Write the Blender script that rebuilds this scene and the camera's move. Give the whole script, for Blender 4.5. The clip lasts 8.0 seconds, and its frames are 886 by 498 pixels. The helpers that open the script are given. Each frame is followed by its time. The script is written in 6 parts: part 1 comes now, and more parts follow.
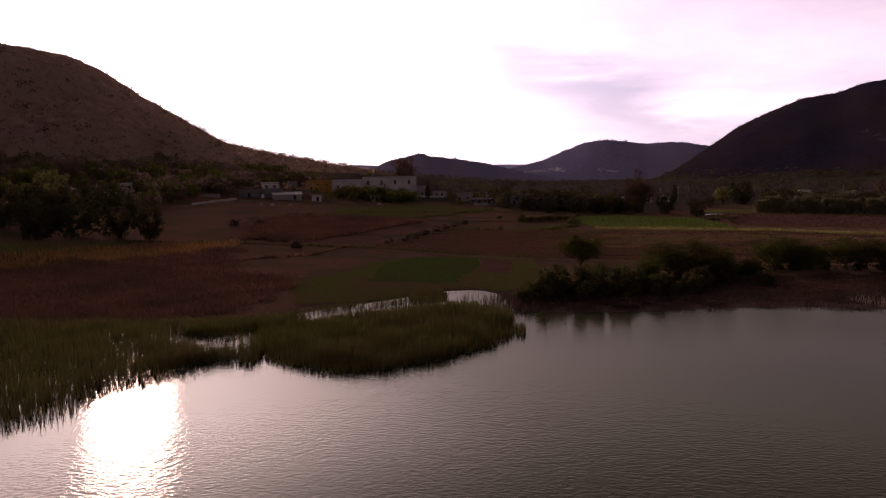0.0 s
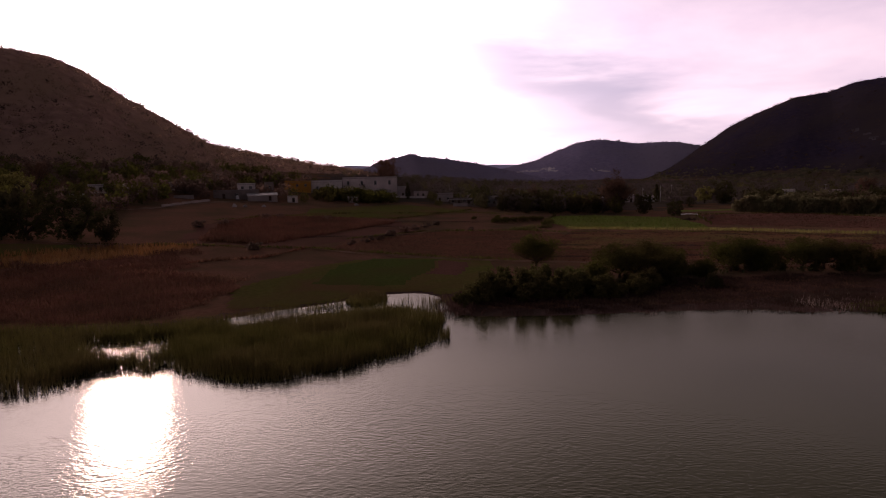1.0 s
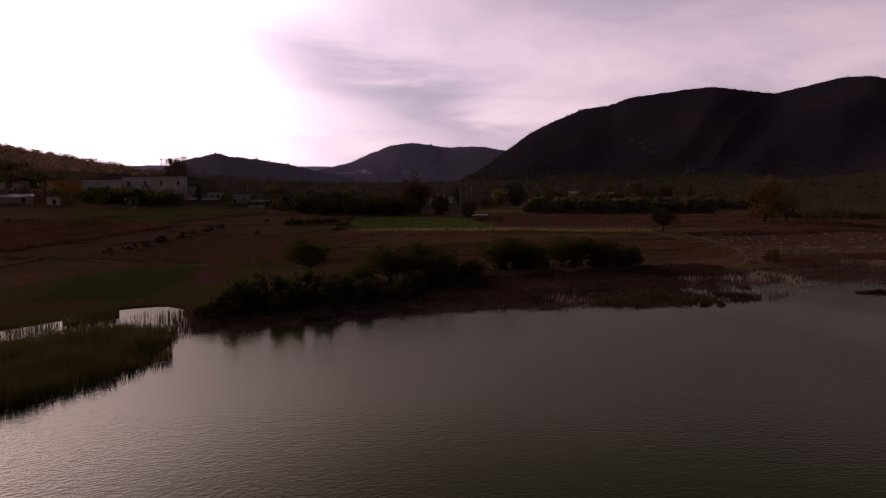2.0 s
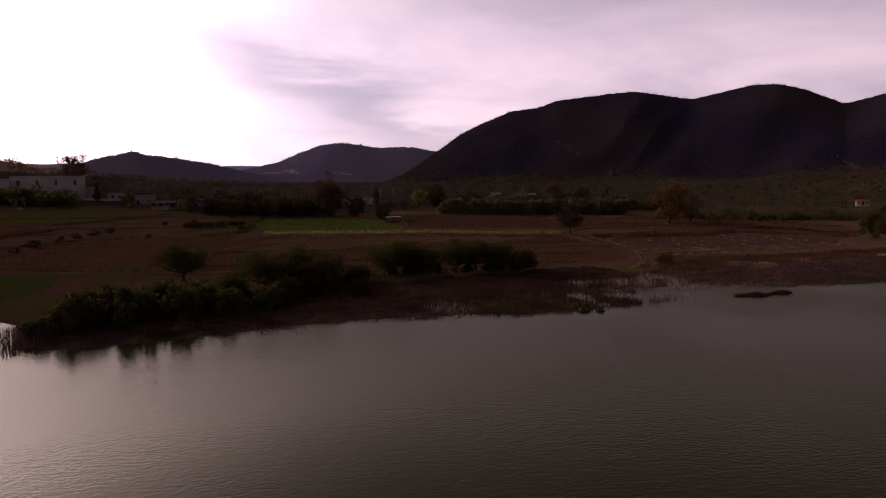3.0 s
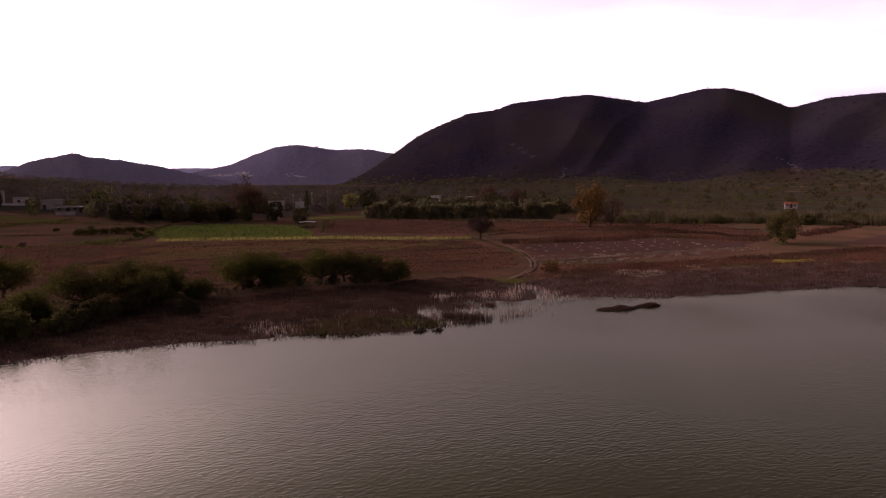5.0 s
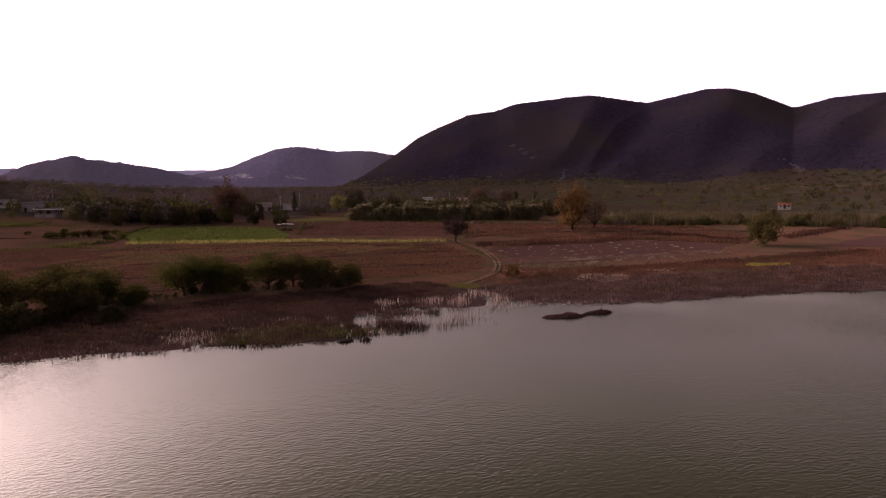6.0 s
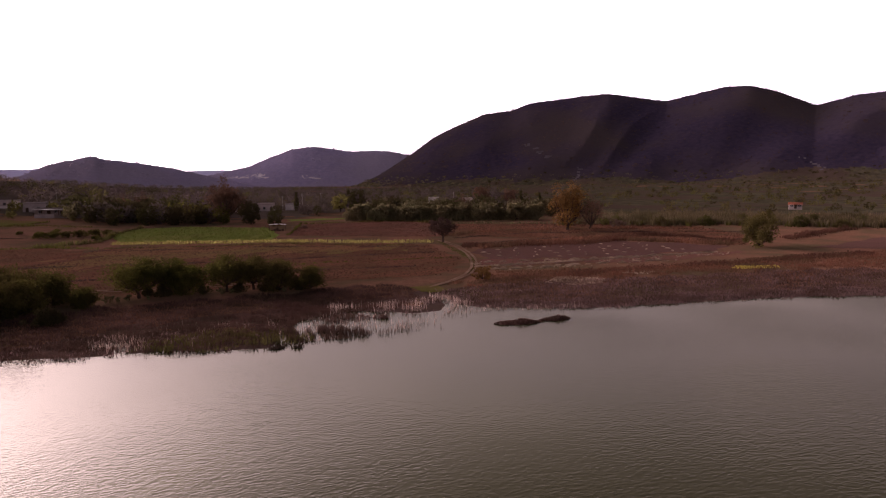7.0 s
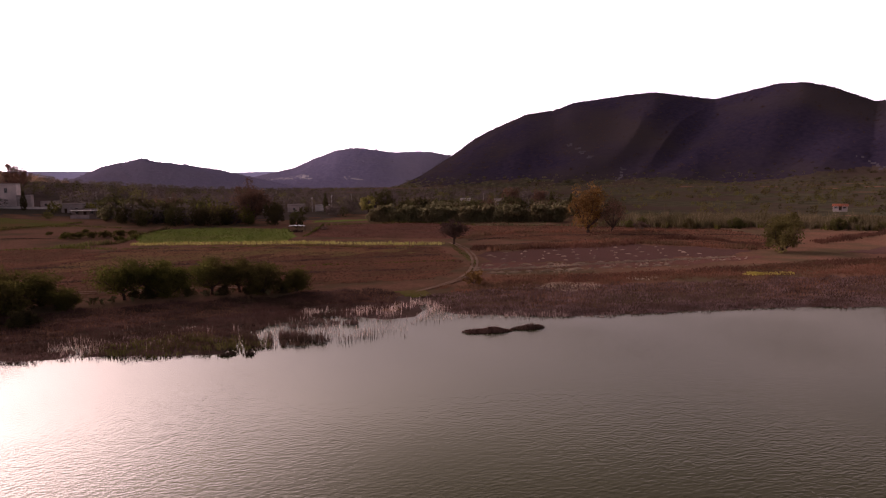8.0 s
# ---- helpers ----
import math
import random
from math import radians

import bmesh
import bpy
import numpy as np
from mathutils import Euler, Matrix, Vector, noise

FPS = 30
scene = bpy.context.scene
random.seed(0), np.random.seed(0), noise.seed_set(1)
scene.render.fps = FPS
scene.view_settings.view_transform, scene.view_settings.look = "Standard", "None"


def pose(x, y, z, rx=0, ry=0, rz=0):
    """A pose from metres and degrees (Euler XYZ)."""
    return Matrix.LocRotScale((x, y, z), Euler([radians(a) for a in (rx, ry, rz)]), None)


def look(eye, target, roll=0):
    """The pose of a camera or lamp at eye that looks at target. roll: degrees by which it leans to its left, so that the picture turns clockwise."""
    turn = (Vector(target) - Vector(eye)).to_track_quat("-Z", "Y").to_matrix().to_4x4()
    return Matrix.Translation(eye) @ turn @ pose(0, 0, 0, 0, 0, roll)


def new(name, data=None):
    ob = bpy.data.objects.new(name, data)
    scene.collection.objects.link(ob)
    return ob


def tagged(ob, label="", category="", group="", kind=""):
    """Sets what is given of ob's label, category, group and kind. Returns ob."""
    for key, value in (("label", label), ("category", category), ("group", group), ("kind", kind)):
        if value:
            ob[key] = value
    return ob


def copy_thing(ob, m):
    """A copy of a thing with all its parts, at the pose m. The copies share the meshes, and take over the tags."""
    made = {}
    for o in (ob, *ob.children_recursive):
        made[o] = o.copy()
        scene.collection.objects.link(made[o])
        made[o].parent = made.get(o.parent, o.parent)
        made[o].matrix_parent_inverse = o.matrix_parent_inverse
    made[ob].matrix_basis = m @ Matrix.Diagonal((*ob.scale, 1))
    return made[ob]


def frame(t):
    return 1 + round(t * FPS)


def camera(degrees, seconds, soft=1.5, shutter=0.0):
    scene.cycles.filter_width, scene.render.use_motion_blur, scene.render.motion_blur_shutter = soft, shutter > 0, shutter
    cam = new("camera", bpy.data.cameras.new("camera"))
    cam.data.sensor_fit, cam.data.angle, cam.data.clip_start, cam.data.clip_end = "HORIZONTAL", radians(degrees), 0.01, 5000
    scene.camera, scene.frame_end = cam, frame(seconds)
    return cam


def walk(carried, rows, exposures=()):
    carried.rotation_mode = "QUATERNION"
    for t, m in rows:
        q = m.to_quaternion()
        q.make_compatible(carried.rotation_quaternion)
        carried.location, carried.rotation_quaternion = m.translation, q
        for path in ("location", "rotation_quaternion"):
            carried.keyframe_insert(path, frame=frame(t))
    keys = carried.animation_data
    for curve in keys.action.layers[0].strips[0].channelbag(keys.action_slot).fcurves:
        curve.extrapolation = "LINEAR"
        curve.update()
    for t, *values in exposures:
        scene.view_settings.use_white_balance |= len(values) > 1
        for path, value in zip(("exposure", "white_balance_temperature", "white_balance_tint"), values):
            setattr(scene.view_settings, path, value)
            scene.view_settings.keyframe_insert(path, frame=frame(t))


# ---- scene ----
cam = camera(69.9, 8.0, soft=1.2)
PATH = [
    (0, (-0.327, -1.713, 19.375), (-0.303, 0.274, 19.153), -1.1),
    (0.5, (4.01, -0.589, 19.283), (4.03, 1.398, 19.061), -1.1),
    (1, (8.94, 0.976, 19.115), (8.973, 2.964, 18.894), -1.3),
    (1.5, (13.969, 3.065, 18.893), (14.189, 5.04, 18.671), -1.2),
    (2, (19.122, 5.798, 18.447), (19.707, 7.697, 18.223), -0.8),
    (2.2, (21.104, 6.374, 18.318), (21.788, 8.239, 18.092), -0.8),
    (3.5, (33.968, 8.137, 18.726), (34.763, 9.959, 18.502), -0.5),
    (4, (39.092, 8.268, 18.819), (39.933, 10.068, 18.597), -0.5),
    (4.5, (44.074, 8.6, 18.766), (44.954, 10.382, 18.545), -0.5),
    (6, (59.198, 8.695, 18.52), (60.059, 10.487, 18.306), -0.7),
    (6.5, (64.362, 8.601, 18.363), (65.215, 10.398, 18.149), -0.7),
    (7, (69.391, 8.315, 18.321), (70.196, 10.133, 18.107), -0.8),
    (7.5, (74.614, 7.828, 18.385), (75.351, 9.675, 18.171), -0.8),
    (8, (79.692, 7.375, 18.39), (80.363, 9.247, 18.18), -0.9),
]
EXPOSURES = [(t, stops, 6750, 43) for t, stops in ((0.0, -1.75), (1.0, -1.92), (1.6, -2.2), (2.2, -2.42), (3.5, -1.82), (4.5, -1.3), (6.0, -0.68), (8.0, -0.55))]
walk(cam, [(t, look(eye, target, roll)) for t, eye, target, roll in PATH], EXPOSURES)

# ---- light: a veiled sun behind thin cloud, ahead and to the left ----
SUN_AZ, SUN_EL = radians(-26.5), radians(18.5)
SUN_DIR = Vector((math.sin(SUN_AZ) * math.cos(SUN_EL), math.cos(SUN_AZ) * math.cos(SUN_EL), math.sin(SUN_EL)))
sun = new("sun", bpy.data.lights.new("sun", "SUN"))
sun.data.energy, sun.data.angle, sun.data.color = 2.3, radians(6), (1.0, 0.78, 0.62)
sun.matrix_world = look(SUN_DIR * 300, (0, 0, 0))

world = bpy.data.worlds.new("world")
scene.world = world
world.use_nodes = True
wn, wl = world.node_tree.nodes, world.node_tree.links
wn.clear()


def wnode(kind, **values):
    n = wn.new(kind)
    for k, v in values.items():
        n.inputs[k].default_value = v
    return n


def wmath(op, a, b=None, clamp=False):
    n = wn.new("ShaderNodeMath")
    n.operation, n.use_clamp = op, clamp
    for i, v in enumerate((a, b)):
        if v is None:
            continue
        if isinstance(v, (int, float)):
            n.inputs[i].default_value = v
        else:
            wl.new(v, n.inputs[i])
    return n.outputs[0]


def wmix(fac, a, b, blend="MIX"):
    n = wn.new("ShaderNodeMix")
    n.data_type, n.blend_type = "RGBA", blend
    for sock, v in ((n.inputs[0], fac), (n.inputs[6], a), (n.inputs[7], b)):
        if isinstance(v, (int, float)):
            sock.default_value = v
        elif isinstance(v, tuple):
            sock.default_value = (*v, 1)
        else:
            wl.new(v, sock)
    return n.outputs[2]


sky = wn.new("ShaderNodeTexSky")
sky.sky_type, sky.sun_disc = "NISHITA", False
sky.sun_elevation, sky.sun_rotation = SUN_EL, SUN_AZ
sky.air_density, sky.dust_density, sky.ozone_density = 1.0, 1.0, 1.0
coord = wn.new("ShaderNodeTexCoord")
dot = wn.new("ShaderNodeVectorMath")
dot.operation = "DOT_PRODUCT"
wl.new(coord.outputs["Generated"], dot.inputs[0])
dot.inputs[1].default_value = SUN_DIR
facing = wmath("MAXIMUM", dot.outputs["Value"], 0.0)
halo = wmath("ADD", wmath("ADD", wmath("MULTIPLY", wmath("POWER", facing, 14.0), 4.2), wmath("MULTIPLY", wmath("POWER", facing, 5.0), 0.6)), wmath("MULTIPLY", wmath("POWER", facing, 40.0), 1.5))
sep = wn.new("ShaderNodeSeparateXYZ")
wl.new(coord.outputs["Generated"], sep.inputs[0])
# cloud sheet: directions laid out on a high flat layer
lift = wmath("MAXIMUM", wmath("ADD", sep.outputs[2], 0.12), 0.05)
comb = wn.new("ShaderNodeCombineXYZ")
wl.new(wmath("DIVIDE", sep.outputs[0], lift), comb.inputs[0])
wl.new(wmath("DIVIDE", sep.outputs[1], lift), comb.inputs[1])
cloud = wnode("ShaderNodeTexNoise", Scale=0.75, Detail=6.0, Roughness=0.55, Distortion=0.4)
wl.new(comb.outputs[0], cloud.inputs["Vector"])
ramp = wn.new("ShaderNodeValToRGB")
ramp.color_ramp.elements[0].position, ramp.color_ramp.elements[1].position = 0.36, 0.66
wl.new(cloud.outputs["Fac"], ramp.inputs[0])
high_sheet = wmix(ramp.outputs[0], (0.70, 0.69, 0.52), (0.90, 0.88, 0.68))
sheet = wmix(wmath("MULTIPLY", wmath("MAXIMUM", wmath("SUBTRACT", sep.outputs[2], 0.22), 0.0), 4.0, True), wmix(ramp.outputs[0], (0.70, 0.67, 0.75), (1.12, 1.02, 1.02)), high_sheet)
ahead = wmath("MAXIMUM", sep.outputs[1], 0.05)
tan_az, tan_el = wmath("DIVIDE", sep.outputs[0], ahead), wmath("DIVIDE", sep.outputs[2], ahead)
ragged = wmath("MULTIPLY", wmath("SUBTRACT", cloud.outputs["Fac"], 0.5), 0.22)
across = wmath("ADD", wmath("ADD", wmath("SUBTRACT", tan_el, 0.135), wmath("MULTIPLY", wmath("SUBTRACT", tan_az, 0.22), 0.36)), ragged)
along = wmath("DIVIDE", wmath("SUBTRACT", tan_az, 0.22), 0.26)
streak = wmath("MULTIPLY", wmath("EXPONENT", wmath("MULTIPLY", wmath("POWER", wmath("ABSOLUTE", wmath("DIVIDE", across, 0.048)), 2.0), -1.0)),
               wmath("EXPONENT", wmath("MULTIPLY", wmath("POWER", wmath("ABSOLUTE", along), 2.0), -1.0)))
lit = wn.new("ShaderNodeVectorMath")
lit.operation = "SCALE"
lit.inputs[0].default_value = (1.0, 0.93, 0.90)
wl.new(halo, lit.inputs["Scale"])
total = wmix(wmath("MULTIPLY", streak, 0.64), wmix(1.0, sheet, lit.outputs[0], "ADD"), (0.36, 0.40, 0.50))
# the sheet thins towards the side away from the sun
toward = wmath("POWER", wmath("MULTIPLY", wmath("ADD", dot.outputs["Value"], 1.0), 0.5), 2.5)
side = wn.new("ShaderNodeMapRange")
side.interpolation_type = "SMOOTHSTEP"
side.inputs["From Min"].default_value, side.inputs["From Max"].default_value = -0.55, 0.2
wl.new(dot.outputs["Value"], side.inputs["Value"])
up = wmath("MAXIMUM", sep.outputs[2], 0.0)
open_sky = wmath("ADD", wmath("ADD", wmath("MULTIPLY", toward, 1.5), wmath("MULTIPLY", side.outputs[0], 1.6)), 0.85)
thin = wmath("SUBTRACT", 3.6, wmath("MULTIPLY", facing, 1.65))
back = wmath("DIVIDE", open_sky, wmath("ADD", wmath("POWER", wmath("MULTIPLY", up, thin), 5.0), 1.0))
bg_sky, bg_cloud, add, wout = wn.new("ShaderNodeBackground"), wn.new("ShaderNodeBackground"), wn.new("ShaderNodeAddShader"), wn.new("ShaderNodeOutputWorld")
bg_sky.inputs["Strength"].default_value = 0.03
wl.new(sky.outputs[0], bg_sky.inputs["Color"])
wl.new(total, bg_cloud.inputs["Color"])
wl.new(back, bg_cloud.inputs["Strength"])
wl.new(bg_sky.outputs[0], add.inputs[0])
wl.new(bg_cloud.outputs[0], add.inputs[1])
wl.new(add.outputs[0], wout.inputs[0])


# ---- materials ----
def surface(name, colours, scale=1.0, rough=0.9, bump=0.3, coarse=0.1, wave=None, island=0.0, through_light=0.0, metal=0.0, per_object=0.0, gloss=0.015):
    """Two noises, a fine and a coarse one, mix three colours and raise a relief; wave: (metres, angle, amount) adds rows; gloss: the most that a matt surface throws back at grazing angles."""
    m = bpy.data.materials.new(name)
    m.use_nodes = True
    n, l = m.node_tree.nodes, m.node_tree.links
    p = n["Principled BSDF"]
    if rough < 0.8:
        p.inputs["Roughness"].default_value, p.inputs["Metallic"].default_value = rough, metal
        base = p.inputs["Base Color"]
    else:
        # earth, plants and plaster: matt, with a faint broad sheen added below
        n.remove(p)
        p = n.new("ShaderNodeBsdfDiffuse")
        p.inputs["Roughness"].default_value = rough
        base = p.inputs["Color"]
        l.new(p.outputs[0], n["Material Output"].inputs["Surface"])
    geo = n.new("ShaderNodeNewGeometry")

    def noise_at(s, detail):
        t = n.new("ShaderNodeTexNoise")
        t.inputs["Scale"].default_value, t.inputs["Detail"].default_value = s, detail
        l.new(geo.outputs["Position"], t.inputs["Vector"])
        return t.outputs["Fac"]

    fine, wide = noise_at(scale, 5.0), noise_at(scale * coarse, 4.0)

    def mixer(fac, a, b, blend="MIX"):
        x = n.new("ShaderNodeMix")
        x.data_type, x.blend_type = "RGBA", blend
        for sock, v in ((x.inputs[0], fac), (x.inputs[6], a), (x.inputs[7], b)):
            if isinstance(v, float):
                sock.default_value = v
            elif isinstance(v, tuple):
                sock.default_value = (*v, 1)
            else:
                l.new(v, sock)
        return x.outputs[2]

    def stretch(v, low, high):
        r = n.new("ShaderNodeMapRange")
        r.inputs["From Min"].default_value, r.inputs["From Max"].default_value = low, high
        l.new(v, r.inputs["Value"])
        return r.outputs[0]

    colour = mixer(stretch(fine, 0.35, 0.65), colours[0], colours[1])
    colour = mixer(stretch(wide, 0.42, 0.62), colour, colours[2])
    height = fine
    if wave:
        size, angle, amount = wave
        w = n.new("ShaderNodeTexWave")
        w.inputs["Scale"].default_value, w.inputs["Distortion"].default_value, w.inputs["Detail"].default_value = 0.314 / size, 1.5, 2.0
        w.inputs["Detail Scale"].default_value = 0.6
        turn = n.new("ShaderNodeVectorRotate")
        turn.rotation_type = "Z_AXIS"
        turn.inputs["Angle"].default_value = radians(angle)
        l.new(geo.outputs["Position"], turn.inputs["Vector"])
        l.new(turn.outputs[0], w.inputs["Vector"])
        colour = mixer(amount, colour, mixer(w.outputs["Fac"], colours[0], colours[2]))
    if island or per_object:
        source = geo.outputs["Random Per Island"] if island else n.new("ShaderNodeObjectInfo").outputs["Random"]
        r = n.new("ShaderNodeMapRange")
        k = island or per_object
        r.inputs["To Min"].default_value, r.inputs["To Max"].default_value = 1 - k, 1 + k
        l.new(source, r.inputs["Value"])
        v = n.new("ShaderNodeVectorMath")
        v.operation = "SCALE"
        l.new(colour, v.inputs[0])
        l.new(r.outputs[0], v.inputs["Scale"])
        colour = v.outputs[0]
    l.new(colour, base)
    if bump:
        b = n.new("ShaderNodeBump")
        b.inputs["Strength"].default_value, b.inputs["Distance"].default_value = min(1.0, bump), 0.6 / scale
        l.new(height, b.inputs["Height"])
        l.new(b.outputs[0], p.inputs["Normal"])
    if through_light:
        t, x = n.new("ShaderNodeBsdfTranslucent"), n.new("ShaderNodeMixShader")
        l.new(colour, t.inputs["Color"])
        x.inputs[0].default_value = through_light
        l.new(p.outputs[0], x.inputs[1])
        l.new(t.outputs[0], x.inputs[2])
        l.new(x.outputs[0], n["Material Output"].inputs["Surface"])
    if rough >= 0.8 and gloss:
        matt = n["Material Output"].inputs["Surface"].links[0].from_socket
        sheen, fres, most, mixed = n.new("ShaderNodeBsdfGlossy"), n.new("ShaderNodeFresnel"), n.new("ShaderNodeMath"), n.new("ShaderNodeMixShader")
        sheen.inputs["Color"].default_value, sheen.inputs["Roughness"].default_value = (1.0, 0.60, 0.44, 1), 0.75
        fres.inputs["IOR"].default_value = 1.3
        most.operation = "MINIMUM"
        most.inputs[1].default_value = gloss
        l.new(fres.outputs[0], most.inputs[0])
        l.new(most.outputs[0], mixed.inputs[0])
        l.new(matt, mixed.inputs[1])
        l.new(sheen.outputs[0], mixed.inputs[2])
        l.new(mixed.outputs[0], n["Material Output"].inputs["Surface"])
    return m


def lake_surface():
    m = bpy.data.materials.new("lake_water")
    m.use_nodes = True
    n, l = m.node_tree.nodes, m.node_tree.links
    # turbid olive body under a wind-roughened surface, whose wavelets never mirror more than a part of the low sky
    n.remove(n["Principled BSDF"])
    body, shine, both = n.new("ShaderNodeBsdfDiffuse"), n.new("ShaderNodeBsdfGlossy"), n.new("ShaderNodeMixShader")
    body.inputs["Color"].default_value = (0.033, 0.032, 0.0145, 1)
    shine.inputs["Color"].default_value, shine.inputs["Roughness"].default_value = (0.96, 0.92, 0.79, 1), 0.03
    fres, part_of = n.new("ShaderNodeFresnel"), n.new("ShaderNodeMath")
    fres.inputs["IOR"].default_value = 1.22
    part_of.operation = "MINIMUM"
    part_of.inputs[1].default_value = 0.092
    l.new(fres.outputs[0], part_of.inputs[0])
    l.new(part_of.outputs[0], both.inputs[0])
    l.new(body.outputs[0], both.inputs[1])
    l.new(shine.outputs[0], both.inputs[2])
    l.new(both.outputs[0], n["Material Output"].inputs["Surface"])
    geo = n.new("ShaderNodeNewGeometry")
    turn = n.new("ShaderNodeMapping")
    turn.inputs["Rotation"].default_value = (0, 0, radians(33))
    turn.inputs["Scale"].default_value = (0.75, 1.5, 1.0)
    l.new(geo.outputs["Position"], turn.inputs["Vector"])
    small, large, calm = (n.new("ShaderNodeTexNoise") for _ in range(3))
    for t, s, d in ((small, 2.7, 2.5), (large, 0.8, 2.0), (calm, 0.03, 2.0)):
        t.inputs["Scale"].default_value, t.inputs["Detail"].default_value = s, d
        l.new((turn if t is not calm else geo).outputs["Vector" if t is not calm else "Position"], t.inputs["Vector"])
    mix = n.new("ShaderNodeMath")
    mix.operation = "MULTIPLY_ADD"
    l.new(large.outputs["Fac"], mix.inputs[0])
    mix.inputs[1].default_value = 0.55
    l.new(small.outputs["Fac"], mix.inputs[2])
    b = n.new("ShaderNodeBump")
    b.inputs["Distance"].default_value = 0.037
    r = n.new("ShaderNodeMapRange")
    r.inputs["From Min"].default_value, r.inputs["From Max"].default_value = 0.35, 0.65
    r.inputs["To Min"].default_value, r.inputs["To Max"].default_value = 0.3, 1.0
    l.new(calm.outputs["Fac"], r.inputs["Value"])
    l.new(r.outputs[0], b.inputs["Strength"])
    l.new(mix.outputs[0], b.inputs["Height"])
    for socket in (body.inputs["Normal"], shine.inputs["Normal"], fres.inputs["Normal"]):
        l.new(b.outputs[0], socket)
    return m


WATER = lake_surface()
SOIL = surface("dry_grass_soil", ((0.158, 0.080, 0.050), (0.220, 0.112, 0.068), (0.108, 0.078, 0.042)), 1.3, 0.95, 0.6, 0.05)
SHORE_MUD = surface("shore_mud", ((0.086, 0.058, 0.052), (0.133, 0.086, 0.076), (0.076, 0.058, 0.043)), 1.0, 0.9, 0.5)
MEADOW = surface("meadow_grass", ((0.105, 0.118, 0.026), (0.145, 0.152, 0.036), (0.165, 0.108, 0.044)), 1.2, 0.95, 0.5, 0.05, gloss=0.006)
CROP = surface("green_crop", ((0.125, 0.185, 0.031), (0.180, 0.245, 0.046), (0.160, 0.190, 0.042)), 1.6, 0.9, 0.5, 0.05, (1.6, 20, 0.35))
RUSSET = surface("russet_field", ((0.165, 0.070, 0.042), (0.215, 0.096, 0.055), (0.102, 0.066, 0.034)), 1.2, 0.95, 0.5, 0.05, (2.6, 65, 0.35))
PLOUGHED = surface("ploughed_soil", ((0.150, 0.066, 0.052), (0.205, 0.092, 0.070), (0.110, 0.064, 0.042)), 1.8, 0.95, 0.7, 0.04, (1.8, 35, 0.4))
STUBBLE = surface("stubble_soil", ((0.100, 0.050, 0.044), (0.165, 0.085, 0.072), (0.105, 0.058, 0.046)), 1.8, 0.95, 0.7, 0.06, (1.6, 72, 0.6))
TAN = surface("dry_maize_field", ((0.347, 0.165, 0.062), (0.461, 0.255, 0.091), (0.246, 0.134, 0.048)), 1.4, 0.95, 0.6, 0.06, through_light=0.12)
TRACK = surface("pale_dirt_track", ((0.225, 0.148, 0.098), (0.290, 0.195, 0.135), (0.165, 0.104, 0.068)), 1.5, 0.95, 0.5)
STRAW = surface("straw", ((0.46, 0.35, 0.25), (0.60, 0.48, 0.36), (0.36, 0.27, 0.19)), 2.0, 0.9, 0.2, island=0.3, through_light=0.3)
YELLOW_GRASS = surface("yellow_grass", ((0.30, 0.27, 0.075), (0.38, 0.34, 0.11), (0.23, 0.21, 0.055)), 2.0, 0.9, 0.2, island=0.2, through_light=0.45)
YELLOW_FLOWERS = surface("yellow_flowers", ((0.55, 0.46, 0.09), (0.68, 0.58, 0.14), (0.42, 0.36, 0.08)), 2.0, 0.9, 0.2, island=0.2, through_light=0.4)
LEAF_YELLOWISH = surface("yellowish_leaves", ((0.110, 0.096, 0.030), (0.185, 0.155, 0.052), (0.085, 0.076, 0.024)), 0.4, 0.85, 0.0, 0.3, None, 0.25, 0.4)
# dark mountain scrub; the violet cast is aerial haze mixed into the colours
HAZED_SCRUB_SLOPE = surface("scrub_slope", ((0.033, 0.026, 0.045), (0.048, 0.036, 0.055), (0.056, 0.043, 0.044)), 0.14, 0.95, 0.3, 0.04, gloss=0.0)
# aerial haze painted in: hill scrub paled and shifted to blue-grey
HAZED_MID_SLOPE = surface("haze_tinted_scrub_slope", ((0.240, 0.208, 0.305), (0.285, 0.246, 0.342), (0.262, 0.228, 0.292)), 0.12, 0.95, 0.3, 0.05, gloss=0.0)
# dry reddish hillside, its colours also brightened to imitate sunward haze
HAZED_DRY_SLOPE = surface("hazed_dry_scrub_slope", ((0.291, 0.174, 0.134), (0.448, 0.274, 0.204), (0.344, 0.223, 0.151)), 0.12, 0.95, 0.3, 0.09, gloss=0.03)
SCRUBLAND = surface("scrubland", ((0.050, 0.046, 0.028), (0.092, 0.082, 0.048), (0.078, 0.054, 0.040)), 0.12, 0.95, 0.4, 0.15, gloss=0.0)
# distant ridge: its pale blue is atmospheric haze put into the base colour
HAZED_FAR_SLOPE = surface("haze_paled_far_slope", ((0.518, 0.499, 0.691), (0.614, 0.576, 0.768), (0.557, 0.538, 0.710)), 0.05, 0.95, 0.2, 0.1, gloss=0.0)
QUARRY = surface("pale_quarry_rock", ((0.52, 0.47, 0.47), (0.74, 0.67, 0.67), (0.40, 0.35, 0.36)), 0.12, 0.9, 0.3, gloss=0.0)
BARK = surface("bark", ((0.035, 0.026, 0.020), (0.06, 0.045, 0.035), (0.045, 0.035, 0.028)), 4.0, 0.95, 0.5)
LEAF_DARK = surface("dark_leaves", ((0.052, 0.058, 0.013), (0.104, 0.104, 0.022), (0.068, 0.059, 0.018)), 0.13, 0.85, 0.0, 0.35, None, 0.18, 0.41)
